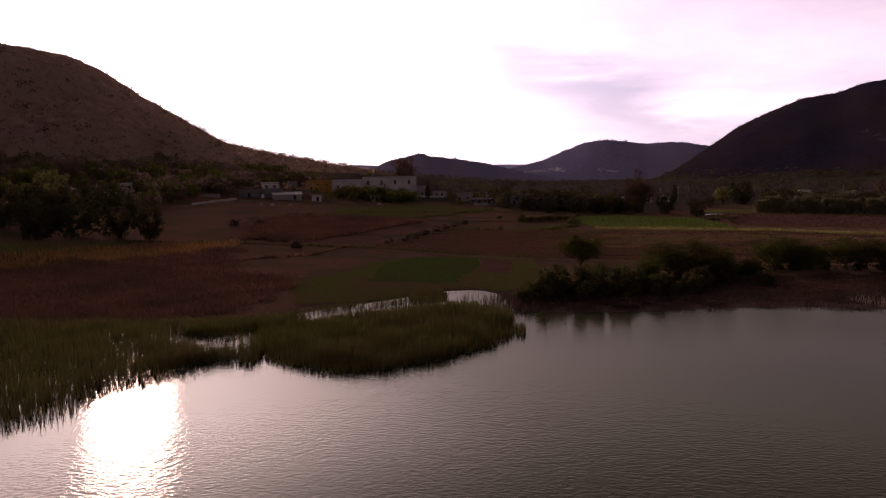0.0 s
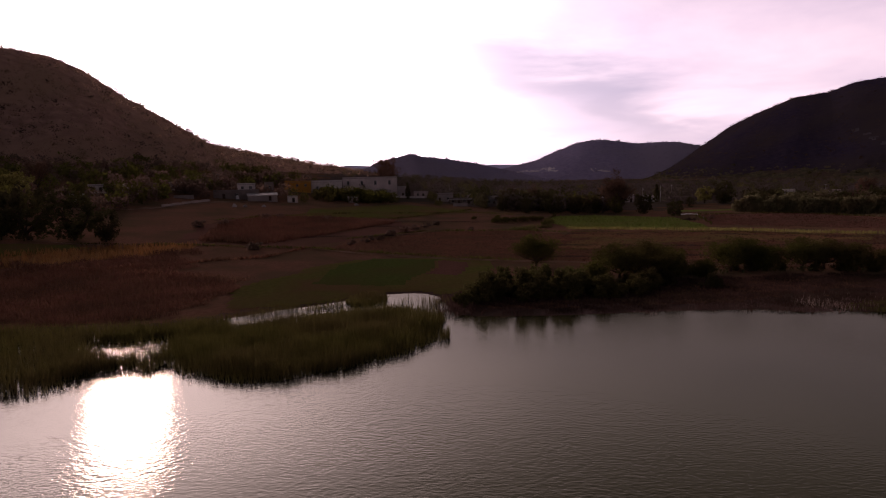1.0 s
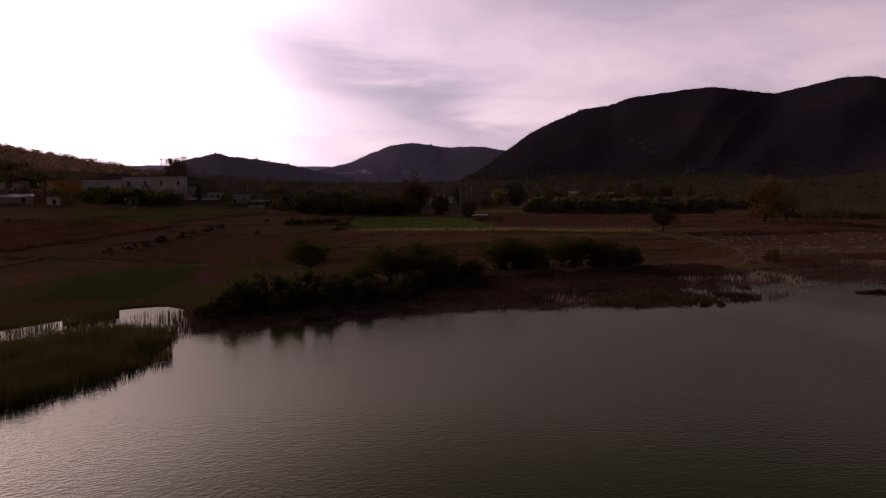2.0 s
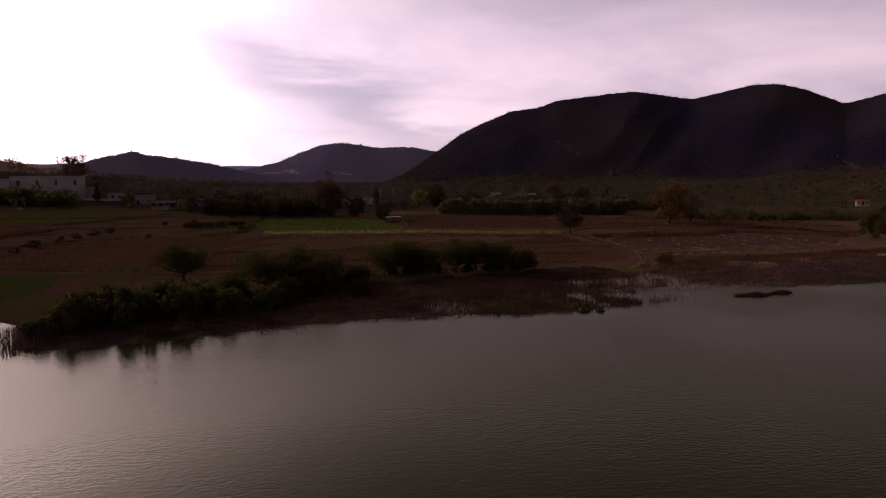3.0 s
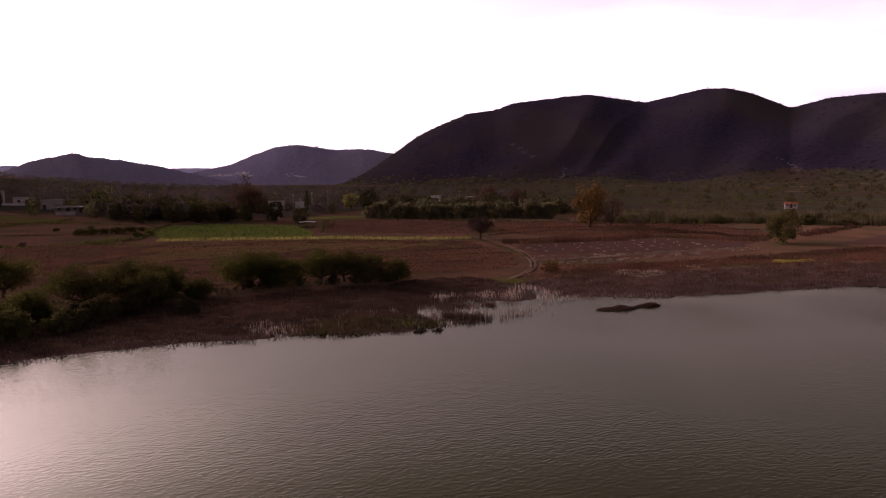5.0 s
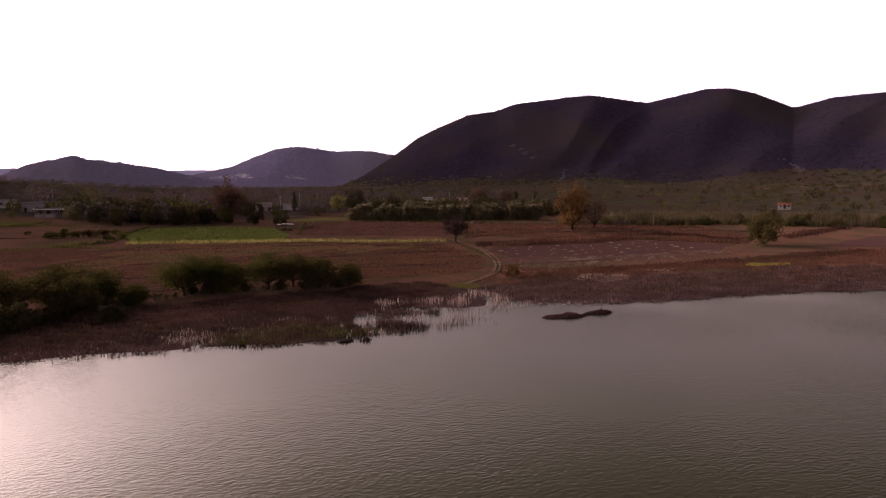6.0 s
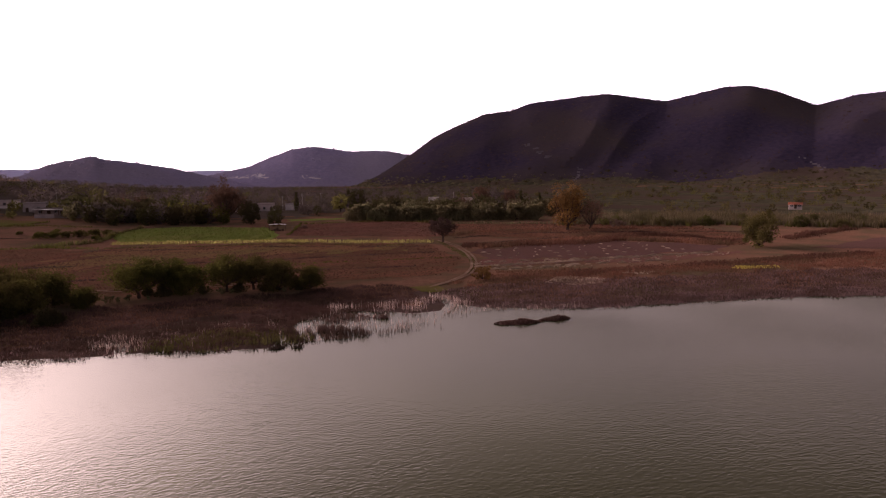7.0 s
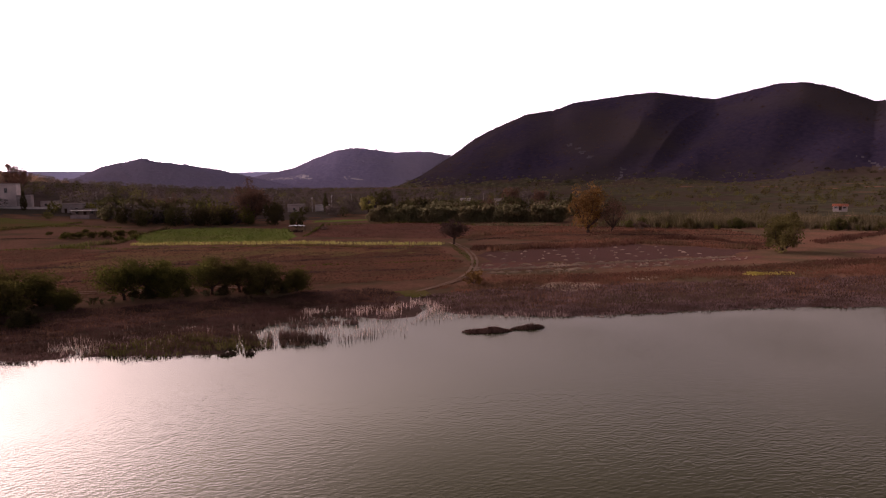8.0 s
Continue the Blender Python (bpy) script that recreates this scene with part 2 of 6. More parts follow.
LEAF_OLIVE = surface("olive_leaves", ((0.066, 0.070, 0.021), (0.118, 0.116, 0.036), (0.086, 0.070, 0.028)), 0.13, 0.85, 0.0, 0.35, None, 0.18, 0.36)
LEAF_LIME = surface("lime_leaves", ((0.20, 0.18, 0.05), (0.28, 0.25, 0.08), (0.15, 0.14, 0.04)), 0.8, 0.8, 0.0, 0.1, None, 0.3, 0.4)
LEAF_GOLD = surface("golden_leaves", ((0.187, 0.101, 0.029), (0.259, 0.144, 0.043), (0.130, 0.072, 0.025)), 0.4, 0.85, 0.0, 0.3, None, 0.3, 0.4)
LEAF_RUST = surface("rusty_leaves", ((0.125, 0.078, 0.062), (0.180, 0.112, 0.084), (0.100, 0.074, 0.056)), 0.1, 0.85, 0.0, 0.35, None, 0.2, 0.5)
DRY_BRUSH = surface("dry_brush", ((0.260, 0.160, 0.110), (0.360, 0.225, 0.150), (0.210, 0.145, 0.095)), 0.1, 0.85, 0.0, 0.35, None, 0.2, 0.6)
LEAF_COPPER = surface("copper_leaves", ((0.130, 0.070, 0.048), (0.175, 0.095, 0.062), (0.095, 0.060, 0.042)), 0.3, 0.85, 0.0, 0.3, None, 0.2, 0.25)
LEAF_GREY = surface("grey_green_leaves", ((0.088, 0.086, 0.042), (0.150, 0.140, 0.070), (0.108, 0.086, 0.050)), 0.13, 0.85, 0.0, 0.35, None, 0.18, 0.4)
REED = surface("green_reeds", ((0.076, 0.070, 0.018), (0.120, 0.106, 0.030), (0.100, 0.078, 0.028)), 0.5, 0.85, 0.0, 0.12, None, 0.25, 0.4)
DRY_REED = surface("dry_reeds", ((0.080, 0.044, 0.036), (0.112, 0.065, 0.053), (0.053, 0.034, 0.025)), 0.35, 0.9, 0.0, 0.3, None, 0.09, 0.4)
UMBER_GRASS = surface("umber_grass", ((0.105, 0.046, 0.032), (0.150, 0.068, 0.044), (0.076, 0.040, 0.026)), 0.3, 0.9, 0.0, 0.25, None, 0.1, 0.4)
CLOVER = surface("dark_green_plot", ((0.062, 0.108, 0.020), (0.088, 0.138, 0.028), (0.085, 0.105, 0.026)), 1.2, 0.95, 0.5, 0.05, gloss=0.006)
PALE_REED = surface("pale_reeds", ((0.38, 0.28, 0.23), (0.50, 0.39, 0.33), (0.28, 0.20, 0.16)), 0.4, 0.85, 0.0, 0.12, None, 0.3, 0.45)
RED_GRASS = surface("russet_dry_grass", ((0.150, 0.064, 0.040), (0.205, 0.094, 0.056), (0.100, 0.060, 0.034)), 0.6, 0.9, 0.0, 0.12, None, 0.16, 0.45)
CANE = surface("pale_cane", ((0.105, 0.084, 0.044), (0.170, 0.138, 0.078), (0.072, 0.064, 0.030)), 0.15, 0.85, 0.0, 0.3, None, 0.3, 0.4)
LEAF_BROWN = surface("brown_purple_leaves", ((0.052, 0.034, 0.030), (0.085, 0.056, 0.044), (0.060, 0.044, 0.034)), 0.3, 0.85, 0.0, 0.3, None, 0.2, 0.25)
# purple-brown twigs; lightness and low contrast also stand in for haze
LEAF_BARE = surface("bare_twigs", ((0.088, 0.066, 0.065), (0.120, 0.089, 0.084), (0.098, 0.080, 0.062)), 0.06, 0.9, 0.0, 0.3, None, 0.12, 0.3, gloss=0.0)
# far scrub in the hills' violet-grey, so haze is coloured in here too
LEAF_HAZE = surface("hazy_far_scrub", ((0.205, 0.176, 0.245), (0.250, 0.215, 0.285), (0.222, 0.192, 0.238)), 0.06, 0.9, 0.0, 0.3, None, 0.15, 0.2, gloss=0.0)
LEAF_WILLOW = surface("willow_leaves", ((0.114, 0.108, 0.053), (0.190, 0.173, 0.088), (0.142, 0.120, 0.062)), 0.2, 0.85, 0.0, 0.35, None, 0.18, 0.45)
WEEDY = surface("faded_weeds", ((0.200, 0.105, 0.050), (0.245, 0.130, 0.062), (0.150, 0.125, 0.040)), 1.2, 0.95, 0.5, 0.05, (3.0, 65, 0.25))
LEAF_DEEP = surface("deep_green_leaves", ((0.034, 0.036, 0.014), (0.060, 0.060, 0.022), (0.044, 0.038, 0.018)), 0.13, 0.85, 0.0, 0.35, None, 0.2, 0.3)
MAUVE_SEDGE = surface("mauve_sedge", ((0.170, 0.108, 0.098), (0.235, 0.155, 0.138), (0.120, 0.074, 0.064)), 0.9, 0.9, 0.0, 0.2, None, 0.2, 0.4)
ROCK = surface("grey_rock_scar", ((0.088, 0.074, 0.084), (0.130, 0.110, 0.118), (0.070, 0.059, 0.067)), 0.2, 0.9, 0.3, gloss=0.0)
# brown valley scrub, made lighter than the scrubland to include haze
VALLEY_FLOOR = surface("hazy_valley_scrub", ((0.110, 0.080, 0.070), (0.150, 0.108, 0.092), (0.100, 0.082, 0.058)), 0.12, 0.95, 0.4, 0.15, gloss=0.0)
CACTUS = surface("cactus_pads", ((0.085, 0.095, 0.04), (0.12, 0.125, 0.06), (0.10, 0.085, 0.04)), 2.0, 0.85, 0.1, 0.3, None, 0.3)

# ---- the lie of the land ----
SHORE = [(-4600, 60), (-400, 60), (-150, 74), (-56, 79), (-44, 83), (-30, 82.5), (-24, 87), (-20.6, 90), (-14.3, 94.9), (-10.3, 97.2), (-6, 100.2), (-2.5, 103.5), (0.5, 105.8), (4, 106.6), (7.6, 105.9), (9.6, 103),
         (10.8, 97), (11.6, 90), (14, 87.2), (26, 86.5), (42, 87.5), (54, 87), (61, 84.6), (68.7, 83.6), (74.3, 81.1), (79.5, 79.4), (80.9, 82), (82, 88), (84, 91.5), (88, 93.5), (92.5, 95), (97, 93.5), (100.5, 89.5), (104.8, 89.4), (107.2, 93), (108.5, 101.5), (109.2, 101.5), (109.5, 92),
         (110.8, 88.8), (117.4, 85), (123, 81.5), (136, 78.5), (156, 74), (170, 68), (205, 52), (270, 20), (420, -60), (900, -300), (4600, -1500)]

# small pools cut into the marsh: centre and half sizes
POOLS = [(63.2, 89.3, 2.7, 1.3), (64.6, 86.3, 0.9, 2.6), (83.0, 93.2, 1.0, 1.6), (75.5, 95.5, 1.4, 0.8), (93.5, 98.2, 1.8, 0.7)]


def shore_distance(x, y):
    """Metres inland of the shoreline; negative over the lake."""
    x, y = np.asarray(x, float), np.asarray(y, float)
    best = np.full(x.shape, 1e9)
    for (ax, ay), (bx, by) in zip(SHORE, SHORE[1:]):
        dx, dy = bx - ax, by - ay
        k = np.clip(((x - ax) * dx + (y - ay) * dy) / (dx * dx + dy * dy), 0, 1)
        best = np.minimum(best, np.hypot(x - ax - k * dx, y - ay - k * dy))
    line = np.interp(x, [p[0] for p in SHORE], [p[1] for p in SHORE])
    d = np.where(y > line, best, -best)
    for px, py, rx, ry in POOLS:
        d = np.minimum(d, (np.hypot((x - px) / rx, (y - py) / ry) - 1) * min(rx, ry))
    return d


def land(x, y):
    """Height of the valley floor."""
    x, y = np.asarray(x, float), np.asarray(y, float)
    d = shore_distance(x, y)
    inland = np.clip(d / 70, 0, 1) ** 2 * (3 - 2 * np.clip(d / 70, 0, 1))
    s = np.maximum(0, np.maximum(y, 0.75 * y + 0.42 * x) - 150)
    rise = np.where(s < 550, 0.004 * s + 0.000025 * s * s, 9.76)
    far = np.clip((np.hypot(x, y) - 420) / 450, 0, 1)
    u = np.maximum(0, 0.9 * (40 - x) + 0.45 * (y - 150))
    left = np.minimum(np.where(u < 260, 0.00033 * u * u, 22.3 + 0.1 * (u - 260)), 30) * inland * (1 - far * far * (3 - 2 * far))
    waves = 0.12 * np.sin(x * 0.11 + 1.3 * np.sin(y * 0.05)) * np.sin(y * 0.09) * inland
    ashore = 0.12 + 0.5 * (1 - np.exp(-np.maximum(d, 0) / 14)) + rise * inland + left + waves
    return np.where(d > 0, ashore * np.clip(d / 3, 0, 1), np.maximum(-2.5, d * 0.05))


def high(x, y):
    return float(land(x, y))


def mesh_of(name, verts, faces, material):
    me = bpy.data.meshes.new(name)
    me.from_pydata(verts if isinstance(verts, list) else verts.tolist(), [], faces if isinstance(faces, list) else faces.tolist())
    for m in material if isinstance(material, (list, tuple)) else (material,):
        me.materials.append(m)
    return me


def part(name, bm, material, parent=None, label=""):
    """One mesh object from a bmesh (or a ready mesh), under its thing."""
    if isinstance(bm, bmesh.types.BMesh):
        me = bpy.data.meshes.new(name)
        bm.normal_update()
        bm.to_mesh(me)
        bm.free()
        me.materials.append(material)
    else:
        me = bm
    ob = new(name, me)
    if parent is not None:
        ob.parent = parent
    return tagged(ob, label)


def smooth(me):
    me.polygons.foreach_set("use_smooth", [True] * len(me.polygons))
    return me


def spread(low, high_, start, end, step, grow=1.16):
    """Grid lines: even between low and high_, then wider and wider out to start and end."""
    mid = list(np.arange(low, high_ + step / 2, step))
    left, right, d = [], [], step
    while (left[-1] if left else low) > start:
        d *= grow
        left.append(max(start, (left[-1] if left else low) - d))
    d = step
    while (right[-1] if right else mid[-1]) < end:
        d *= grow
        right.append(min(end, (right[-1] if right else mid[-1]) + d))
    return np.array(left[::-1] + mid + right)


def build_ground():
    gx, gy = spread(-140, 300, -4600, 4600, 2.5), spread(40, 330, -1600, 4700, 2.5)
    gx, gy = np.unique(np.concatenate([gx, np.arange(54, 126, 0.75)])), np.unique(np.concatenate([gy, np.arange(76, 108, 0.75)]))
    X, Y = np.meshgrid(gx, gy)
    Z = land(X, Y)
    verts = np.stack([X, Y, Z], -1).reshape(-1, 3)
    nx, ny = len(gx), len(gy)
    i = (np.arange(ny - 1)[:, None] * nx + np.arange(nx - 1)[None, :]).ravel()
    faces = np.stack([i, i + 1, i + nx + 1, i + nx], 1)
    ob = new("ground", smooth(mesh_of("ground", verts, faces, [SOIL, SHORE_MUD])))
    d = shore_distance(X, Y)[:-1, :-1].ravel()
    ob.data.polygons.foreach_set("material_index", (d < 3.5).astype(int).tolist())
    tagged(ob, "dry russet valley floor sloping gently down to the lake", "ground", kind="structure")


def build_water():
    xs, ys = spread(-200, 300, -4600, 4600, 50, 1.5), spread(-100, 120, -1600, 140, 40, 1.5)
    X, Y = np.meshgrid(xs, ys)
    verts = np.stack([X, Y, X * 0], -1).reshape(-1, 3)
    nx, ny = len(xs), len(ys)
    i = (np.arange(ny - 1)[:, None] * nx + np.arange(nx - 1)[None, :]).ravel()
    ob = new("water", mesh_of("water", verts, np.stack([i, i + 1, i + nx + 1, i + nx], 1), WATER))
    tagged(ob, "murky olive lake rippled by a light breeze", "lake", kind="structure")


build_ground()
build_water()


# ---- hills and mountains ----
def range_of_hills(name, crest, front, behind, base, material, label, spurs, seed, ns=260, nu=56, scrub=1.2, scars=(), apron=0.0, relief=0.1):
    """A ridge whose crest runs through (x, y, height) points; it falls to base over front metres on the lake side, with spurs and gullies."""
    c = np.array(crest, float)
    run = np.concatenate([[0], np.cumsum(np.hypot(*np.diff(c[:, :2], axis=0).T))])
    s = np.linspace(0, run[-1], ns)
    cx, cy, ch = (np.interp(s, run, c[:, k]) for k in range(3))
    kern = np.hanning(9)[1:-1]
    kern /= kern.sum()
    ch = np.convolve(np.pad(ch, 3, "edge"), kern, "valid")
    tx, ty = np.gradient(cx), np.gradient(cy)
    for _ in range(3):
        tx, ty = (np.convolve(np.pad(v, 20, "edge"), np.ones(41) / 41, "valid") for v in (tx, ty))
    nl = np.hypot(tx, ty)
    nx_, ny_ = ty / nl, -tx / nl
    verts = []
    us = np.concatenate([np.linspace(0, 1, nu), 1 + np.linspace(0, 1, 14)[1:]])
    for i in range(ns):
        for u in us:
            if u <= 1:
                off, k = front * (1 - u), math.sin(u * math.pi / 2) ** 1.55
            else:
                off, k = -behind * (u - 1), math.cos((u - 1) * math.pi / 2) ** 1.2
            x, y = cx[i] + nx_[i] * off, cy[i] + ny_[i] * off
            z = base + (ch[i] - base) * k
            if u < 1:
                slant = s[i] * spurs + (1 - u) * 0.95 + noise.noise((s[i] * 0.004, u * 1.2, seed)) * 0.4
                rid = 0.62 - 1.7 * math.sqrt(noise.noise((slant, u * 0.5, seed + 7.3)) ** 2 + 0.004) - 0.7 * abs(noise.noise((slant * 2.6, u * 1.3, seed + 1.9)))
                env = math.sin(math.pi * u) ** 0.8 * (1.1 - 0.5 * u) * (1 - u ** 3)
                z += rid * relief * (ch[i] - base) * env
                z += noise.noise((x * 0.012, y * 0.012, seed)) * 0.03 * (ch[i] - base) * env
            z += noise.noise((x * 0.09, y * 0.09, seed + 3)) * scrub * (0.3 + 0.7 * (u > 0.93)) + noise.noise((x * 0.25, y * 0.25, seed + 5)) * scrub * 0.6 * (0.25 + 0.75 * (u > 0.9))
            verts.append((x, y, z))
    n = len(us)
    i = (np.arange(ns - 1)[:, None] * n + np.arange(n - 1)[None, :]).ravel()
    faces = np.stack([i, i + n, i + n + 1, i + 1], 1)
    ob = new(name, smooth(mesh_of(name, verts, faces, [material, ROCK if apron else QUARRY, SCRUBLAND])))
    mid = np.array(verts)[faces].mean(1)
    bare = np.zeros(len(faces), bool)
    foot = np.zeros(len(faces), bool)
    if apron:
        low = mid[:, 2] < apron + 20
        foot[low] = [pz < apron + 16 * noise.noise((px * 0.006, py * 0.006, 3)) + 5 * noise.noise((px * 0.04, py * 0.04, 4)) for px, py, pz in mid[low]]
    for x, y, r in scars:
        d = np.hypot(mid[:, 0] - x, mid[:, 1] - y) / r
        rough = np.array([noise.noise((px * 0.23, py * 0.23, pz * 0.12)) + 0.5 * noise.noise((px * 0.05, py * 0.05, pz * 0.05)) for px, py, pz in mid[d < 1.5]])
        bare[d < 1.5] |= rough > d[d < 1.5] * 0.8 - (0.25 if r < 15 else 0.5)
    ob.data.polygons.foreach_set("material_index", np.where(bare, 1, np.where(foot, 2, 0)).tolist())
    return tagged(ob, label, "mountain", kind="structure")


left_hill = range_of_hills("hill", [(-1100, 180, 30), (-800, 300, 90), (-560, 400, 122), (-400, 480, 130), (-340, 517, 129), (-297, 543, 123), (-276, 554, 111), (-257, 563, 96),
                        (-233, 573, 81), (-214, 580, 69), (-190, 588, 54), (-157, 598, 46), (-122, 606, 39), (-91, 612, 33), (-40, 625, 22), (40, 640, 6)],
               300, 260, -2, HAZED_DRY_SLOPE, "scrub-covered hill sloping down to the village", 0.009, 11, 420, 60, 1.6)
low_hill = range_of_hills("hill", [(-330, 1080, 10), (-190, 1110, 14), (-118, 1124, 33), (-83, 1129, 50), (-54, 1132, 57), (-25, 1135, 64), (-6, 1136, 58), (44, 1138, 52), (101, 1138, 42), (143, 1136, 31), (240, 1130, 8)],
               240, 200, 0, HAZED_MID_SLOPE, "low rounded scrub hill beyond the village, paled by painted haze", 0.012, 23, 220, 30, 2.2, relief=0.06)
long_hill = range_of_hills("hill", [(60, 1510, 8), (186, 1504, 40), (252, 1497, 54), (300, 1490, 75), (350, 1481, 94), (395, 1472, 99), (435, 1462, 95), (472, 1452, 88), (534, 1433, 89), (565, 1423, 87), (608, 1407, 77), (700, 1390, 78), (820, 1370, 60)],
                        380, 250, 2, HAZED_MID_SLOPE, "long scrub hill with quarry scars, tinted blue-grey for haze", 0.006, 31, 300, 60, 2.4,
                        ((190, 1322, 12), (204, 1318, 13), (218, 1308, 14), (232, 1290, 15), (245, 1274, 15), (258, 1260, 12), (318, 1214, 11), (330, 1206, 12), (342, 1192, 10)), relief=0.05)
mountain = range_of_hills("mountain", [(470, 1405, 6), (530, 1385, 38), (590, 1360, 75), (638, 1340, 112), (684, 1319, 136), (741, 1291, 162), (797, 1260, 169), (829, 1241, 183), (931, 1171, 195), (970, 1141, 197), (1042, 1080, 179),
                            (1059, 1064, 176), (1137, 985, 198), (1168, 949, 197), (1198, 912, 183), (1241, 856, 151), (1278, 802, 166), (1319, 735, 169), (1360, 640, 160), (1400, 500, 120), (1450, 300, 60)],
               520, 400, 8, HAZED_SCRUB_SLOPE, "dark scrub mountain range, tinted violet for haze, with ribbed spurs and rock scars", 0.0034, 47, 720, 90, 2.6,
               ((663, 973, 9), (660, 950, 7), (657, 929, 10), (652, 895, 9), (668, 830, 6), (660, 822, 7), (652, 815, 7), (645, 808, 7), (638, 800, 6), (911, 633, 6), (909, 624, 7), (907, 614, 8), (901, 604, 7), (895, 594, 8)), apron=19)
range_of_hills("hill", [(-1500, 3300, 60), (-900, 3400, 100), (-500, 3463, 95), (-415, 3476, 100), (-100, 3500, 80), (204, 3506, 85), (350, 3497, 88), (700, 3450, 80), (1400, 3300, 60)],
               900, 500, 4, HAZED_FAR_SLOPE, "far ridge on the horizon, coloured pale blue for haze", 0.003, 59, 160, 20, 2.0)


# ---- fields, tracks and water margins ----
rng = np.random.default_rng(5)


def inside(poly, x, y):
    poly = np.array(poly, float)
    hit = np.zeros(np.shape(x), bool)
    for (ax, ay), (bx, by) in zip(poly, np.roll(poly, -1, 0)):
        cross = ((ay > y) != (by > y)) & (x < (bx - ax) * (y - ay) / (by - ay + 1e-12) + ax)
        hit ^= cross
    return hit


def wander(x, y, size, amount, seed):
    """A smooth sideways shift, for ragged edges."""
    a = np.sin(x / size + seed) * np.cos(y / size * 1.3 - seed * 2) + 0.5 * np.sin(x / size * 2.7 - y / size * 2.1 + seed)
    return a * amount


def field(poly, material, label, name="field", lift=0.06, step=0.9, ragged=1.2, seed=1.0, category="field"):
    """A patch of ground cover laid over the valley floor, with a ragged edge."""
    p = np.array(poly, float)
    gx, gy = np.arange(p[:, 0].min() - 2, p[:, 0].max() + 2, step), np.arange(p[:, 1].min() - 2, p[:, 1].max() + 2, step)
    X, Y = np.meshgrid(gx, gy)
    cx, cy = X[:-1, :-1] + step / 2, Y[:-1, :-1] + step / 2
    keep = inside(poly, cx + wander(cx, cy, 5, ragged, seed), cy + wander(cy, cx, 4, ragged, seed + 2)) & (shore_distance(cx, cy) > 1.0)
    nx = X.shape[1]
    i = (np.arange(X.shape[0] - 1)[:, None] * nx + np.arange(nx - 1)[None, :])[keep]
    faces = np.stack([i, i + 1, i + nx + 1, i + nx], 1)
    used, inv = np.unique(faces, return_inverse=True)
    verts = np.stack([X, Y, land(X, Y) + lift], -1).reshape(-1, 3)[used]
    ob = new(name, smooth(mesh_of(name, verts, inv.reshape(-1, 4), material)))
    return tagged(ob, label, category, kind="structure")


def ribbon(points, width, material, label, name="track", lift=0.1, category="track"):
    """A strip of even width along a line on the ground."""
    pts = np.array(points, float)
    run = np.concatenate([[0], np.cumsum(np.hypot(*np.diff(pts, axis=0).T))])
    s = np.arange(0, run[-1], 1.0)
    x, y = np.interp(s, run, pts[:, 0]), np.interp(s, run, pts[:, 1])
    for _ in range(2):
        x[2:-2], y[2:-2] = (np.convolve(v, np.ones(5) / 5, "valid") for v in (x, y))
    tx, ty = np.gradient(x), np.gradient(y)
    l = np.hypot(tx, ty)
    w = width / 2 * (1 + 0.25 * np.sin(s * 0.7) * np.sin(s * 0.23))
    rows = [np.stack([x + ty / l * w * k, y - tx / l * w * k], 1) for k in (-1, -0.4, 0.4, 1)]
    verts = np.concatenate(rows)
    verts = np.column_stack([verts, land(verts[:, 0], verts[:, 1]) + lift])
    n = len(s)
    faces = [(k * n + i, k * n + i + 1, (k + 1) * n + i + 1, (k + 1) * n + i) for k in range(3) for i in range(n - 1)]
    return tagged(new(name, smooth(mesh_of(name, verts, np.array(faces), material))), label, category, kind="structure")


GREEN_FIELD = [(57, 224), (53, 250), (61, 272), (80, 275), (106, 254), (105, 226), (100, 206)]
MAIZE_STRIP = [(57, 221), (100, 203), (141, 176), (139, 173), (98, 198), (55, 217)]
MEADOW_POLY = [(-22, 95), (-26, 108), (-24, 120), (-14, 137), (-8, 146), (12, 147), (22, 140), (19, 112), (13, 104)]
DRY_MAIZE = [(-140, 96), (-94, 136), (-77, 151), (-51, 166), (-50, 158), (-61, 143), (-78, 128), (-120, 88)]
STANDING_CROP = [(-54, 172), (-36, 170), (-23, 196), (-4, 238), (-31, 246), (-54, 236), (-61, 216)]
STUBBLE_POLY = [(134, 134), (144, 153), (186, 153), (202, 124), (168, 121)]
field([(-140, 88), (-120, 150), (-60, 128), (-28, 118), (-27, 100), (-34, 88), (-60, 84)], RUSSET, "russet weedy fallow beside the reed beds", seed=2)
field(DRY_MAIZE, TAN, "tan stand of dry maize", seed=3)
field([(-130, 145), (-80, 160), (-72, 154), (-90, 130), (-110, 120)], MEADOW, "dull green strip of young crop", lift=0.1, seed=4)
field(MEADOW_POLY, MEADOW, "low green meadow beside the pond", lift=0.1, seed=5)
field([(-60, 166), (-66, 224), (-48, 246), (-6, 250), (4, 210), (-14, 184), (-24, 166)], PLOUGHED, "brown ploughed field below the village", seed=6)
field(STANDING_CROP, RUSSET, "brown field of tall standing crop", lift=0.1, seed=6.5)
field([(-13, 114), (-11.5, 137), (-5, 147), (11, 143.5), (6.3, 122.5), (3.4, 113)], CLOVER, "dark green plot beside the field track", lift=0.14, ragged=0.8, seed=5.5)
field([(7.6, 124.6), (11.6, 142.6), (17.4, 138.3), (13.6, 121.5)], PLOUGHED, "small brown plot beside the green one", lift=0.14, ragged=0.6, seed=5.7)
field([(106, 108), (112.5, 108), (111.6, 102.8), (108, 103.6)], MEADOW, "small green patch at the head of the inlet", lift=0.14, ragged=0.6, seed=5.8)
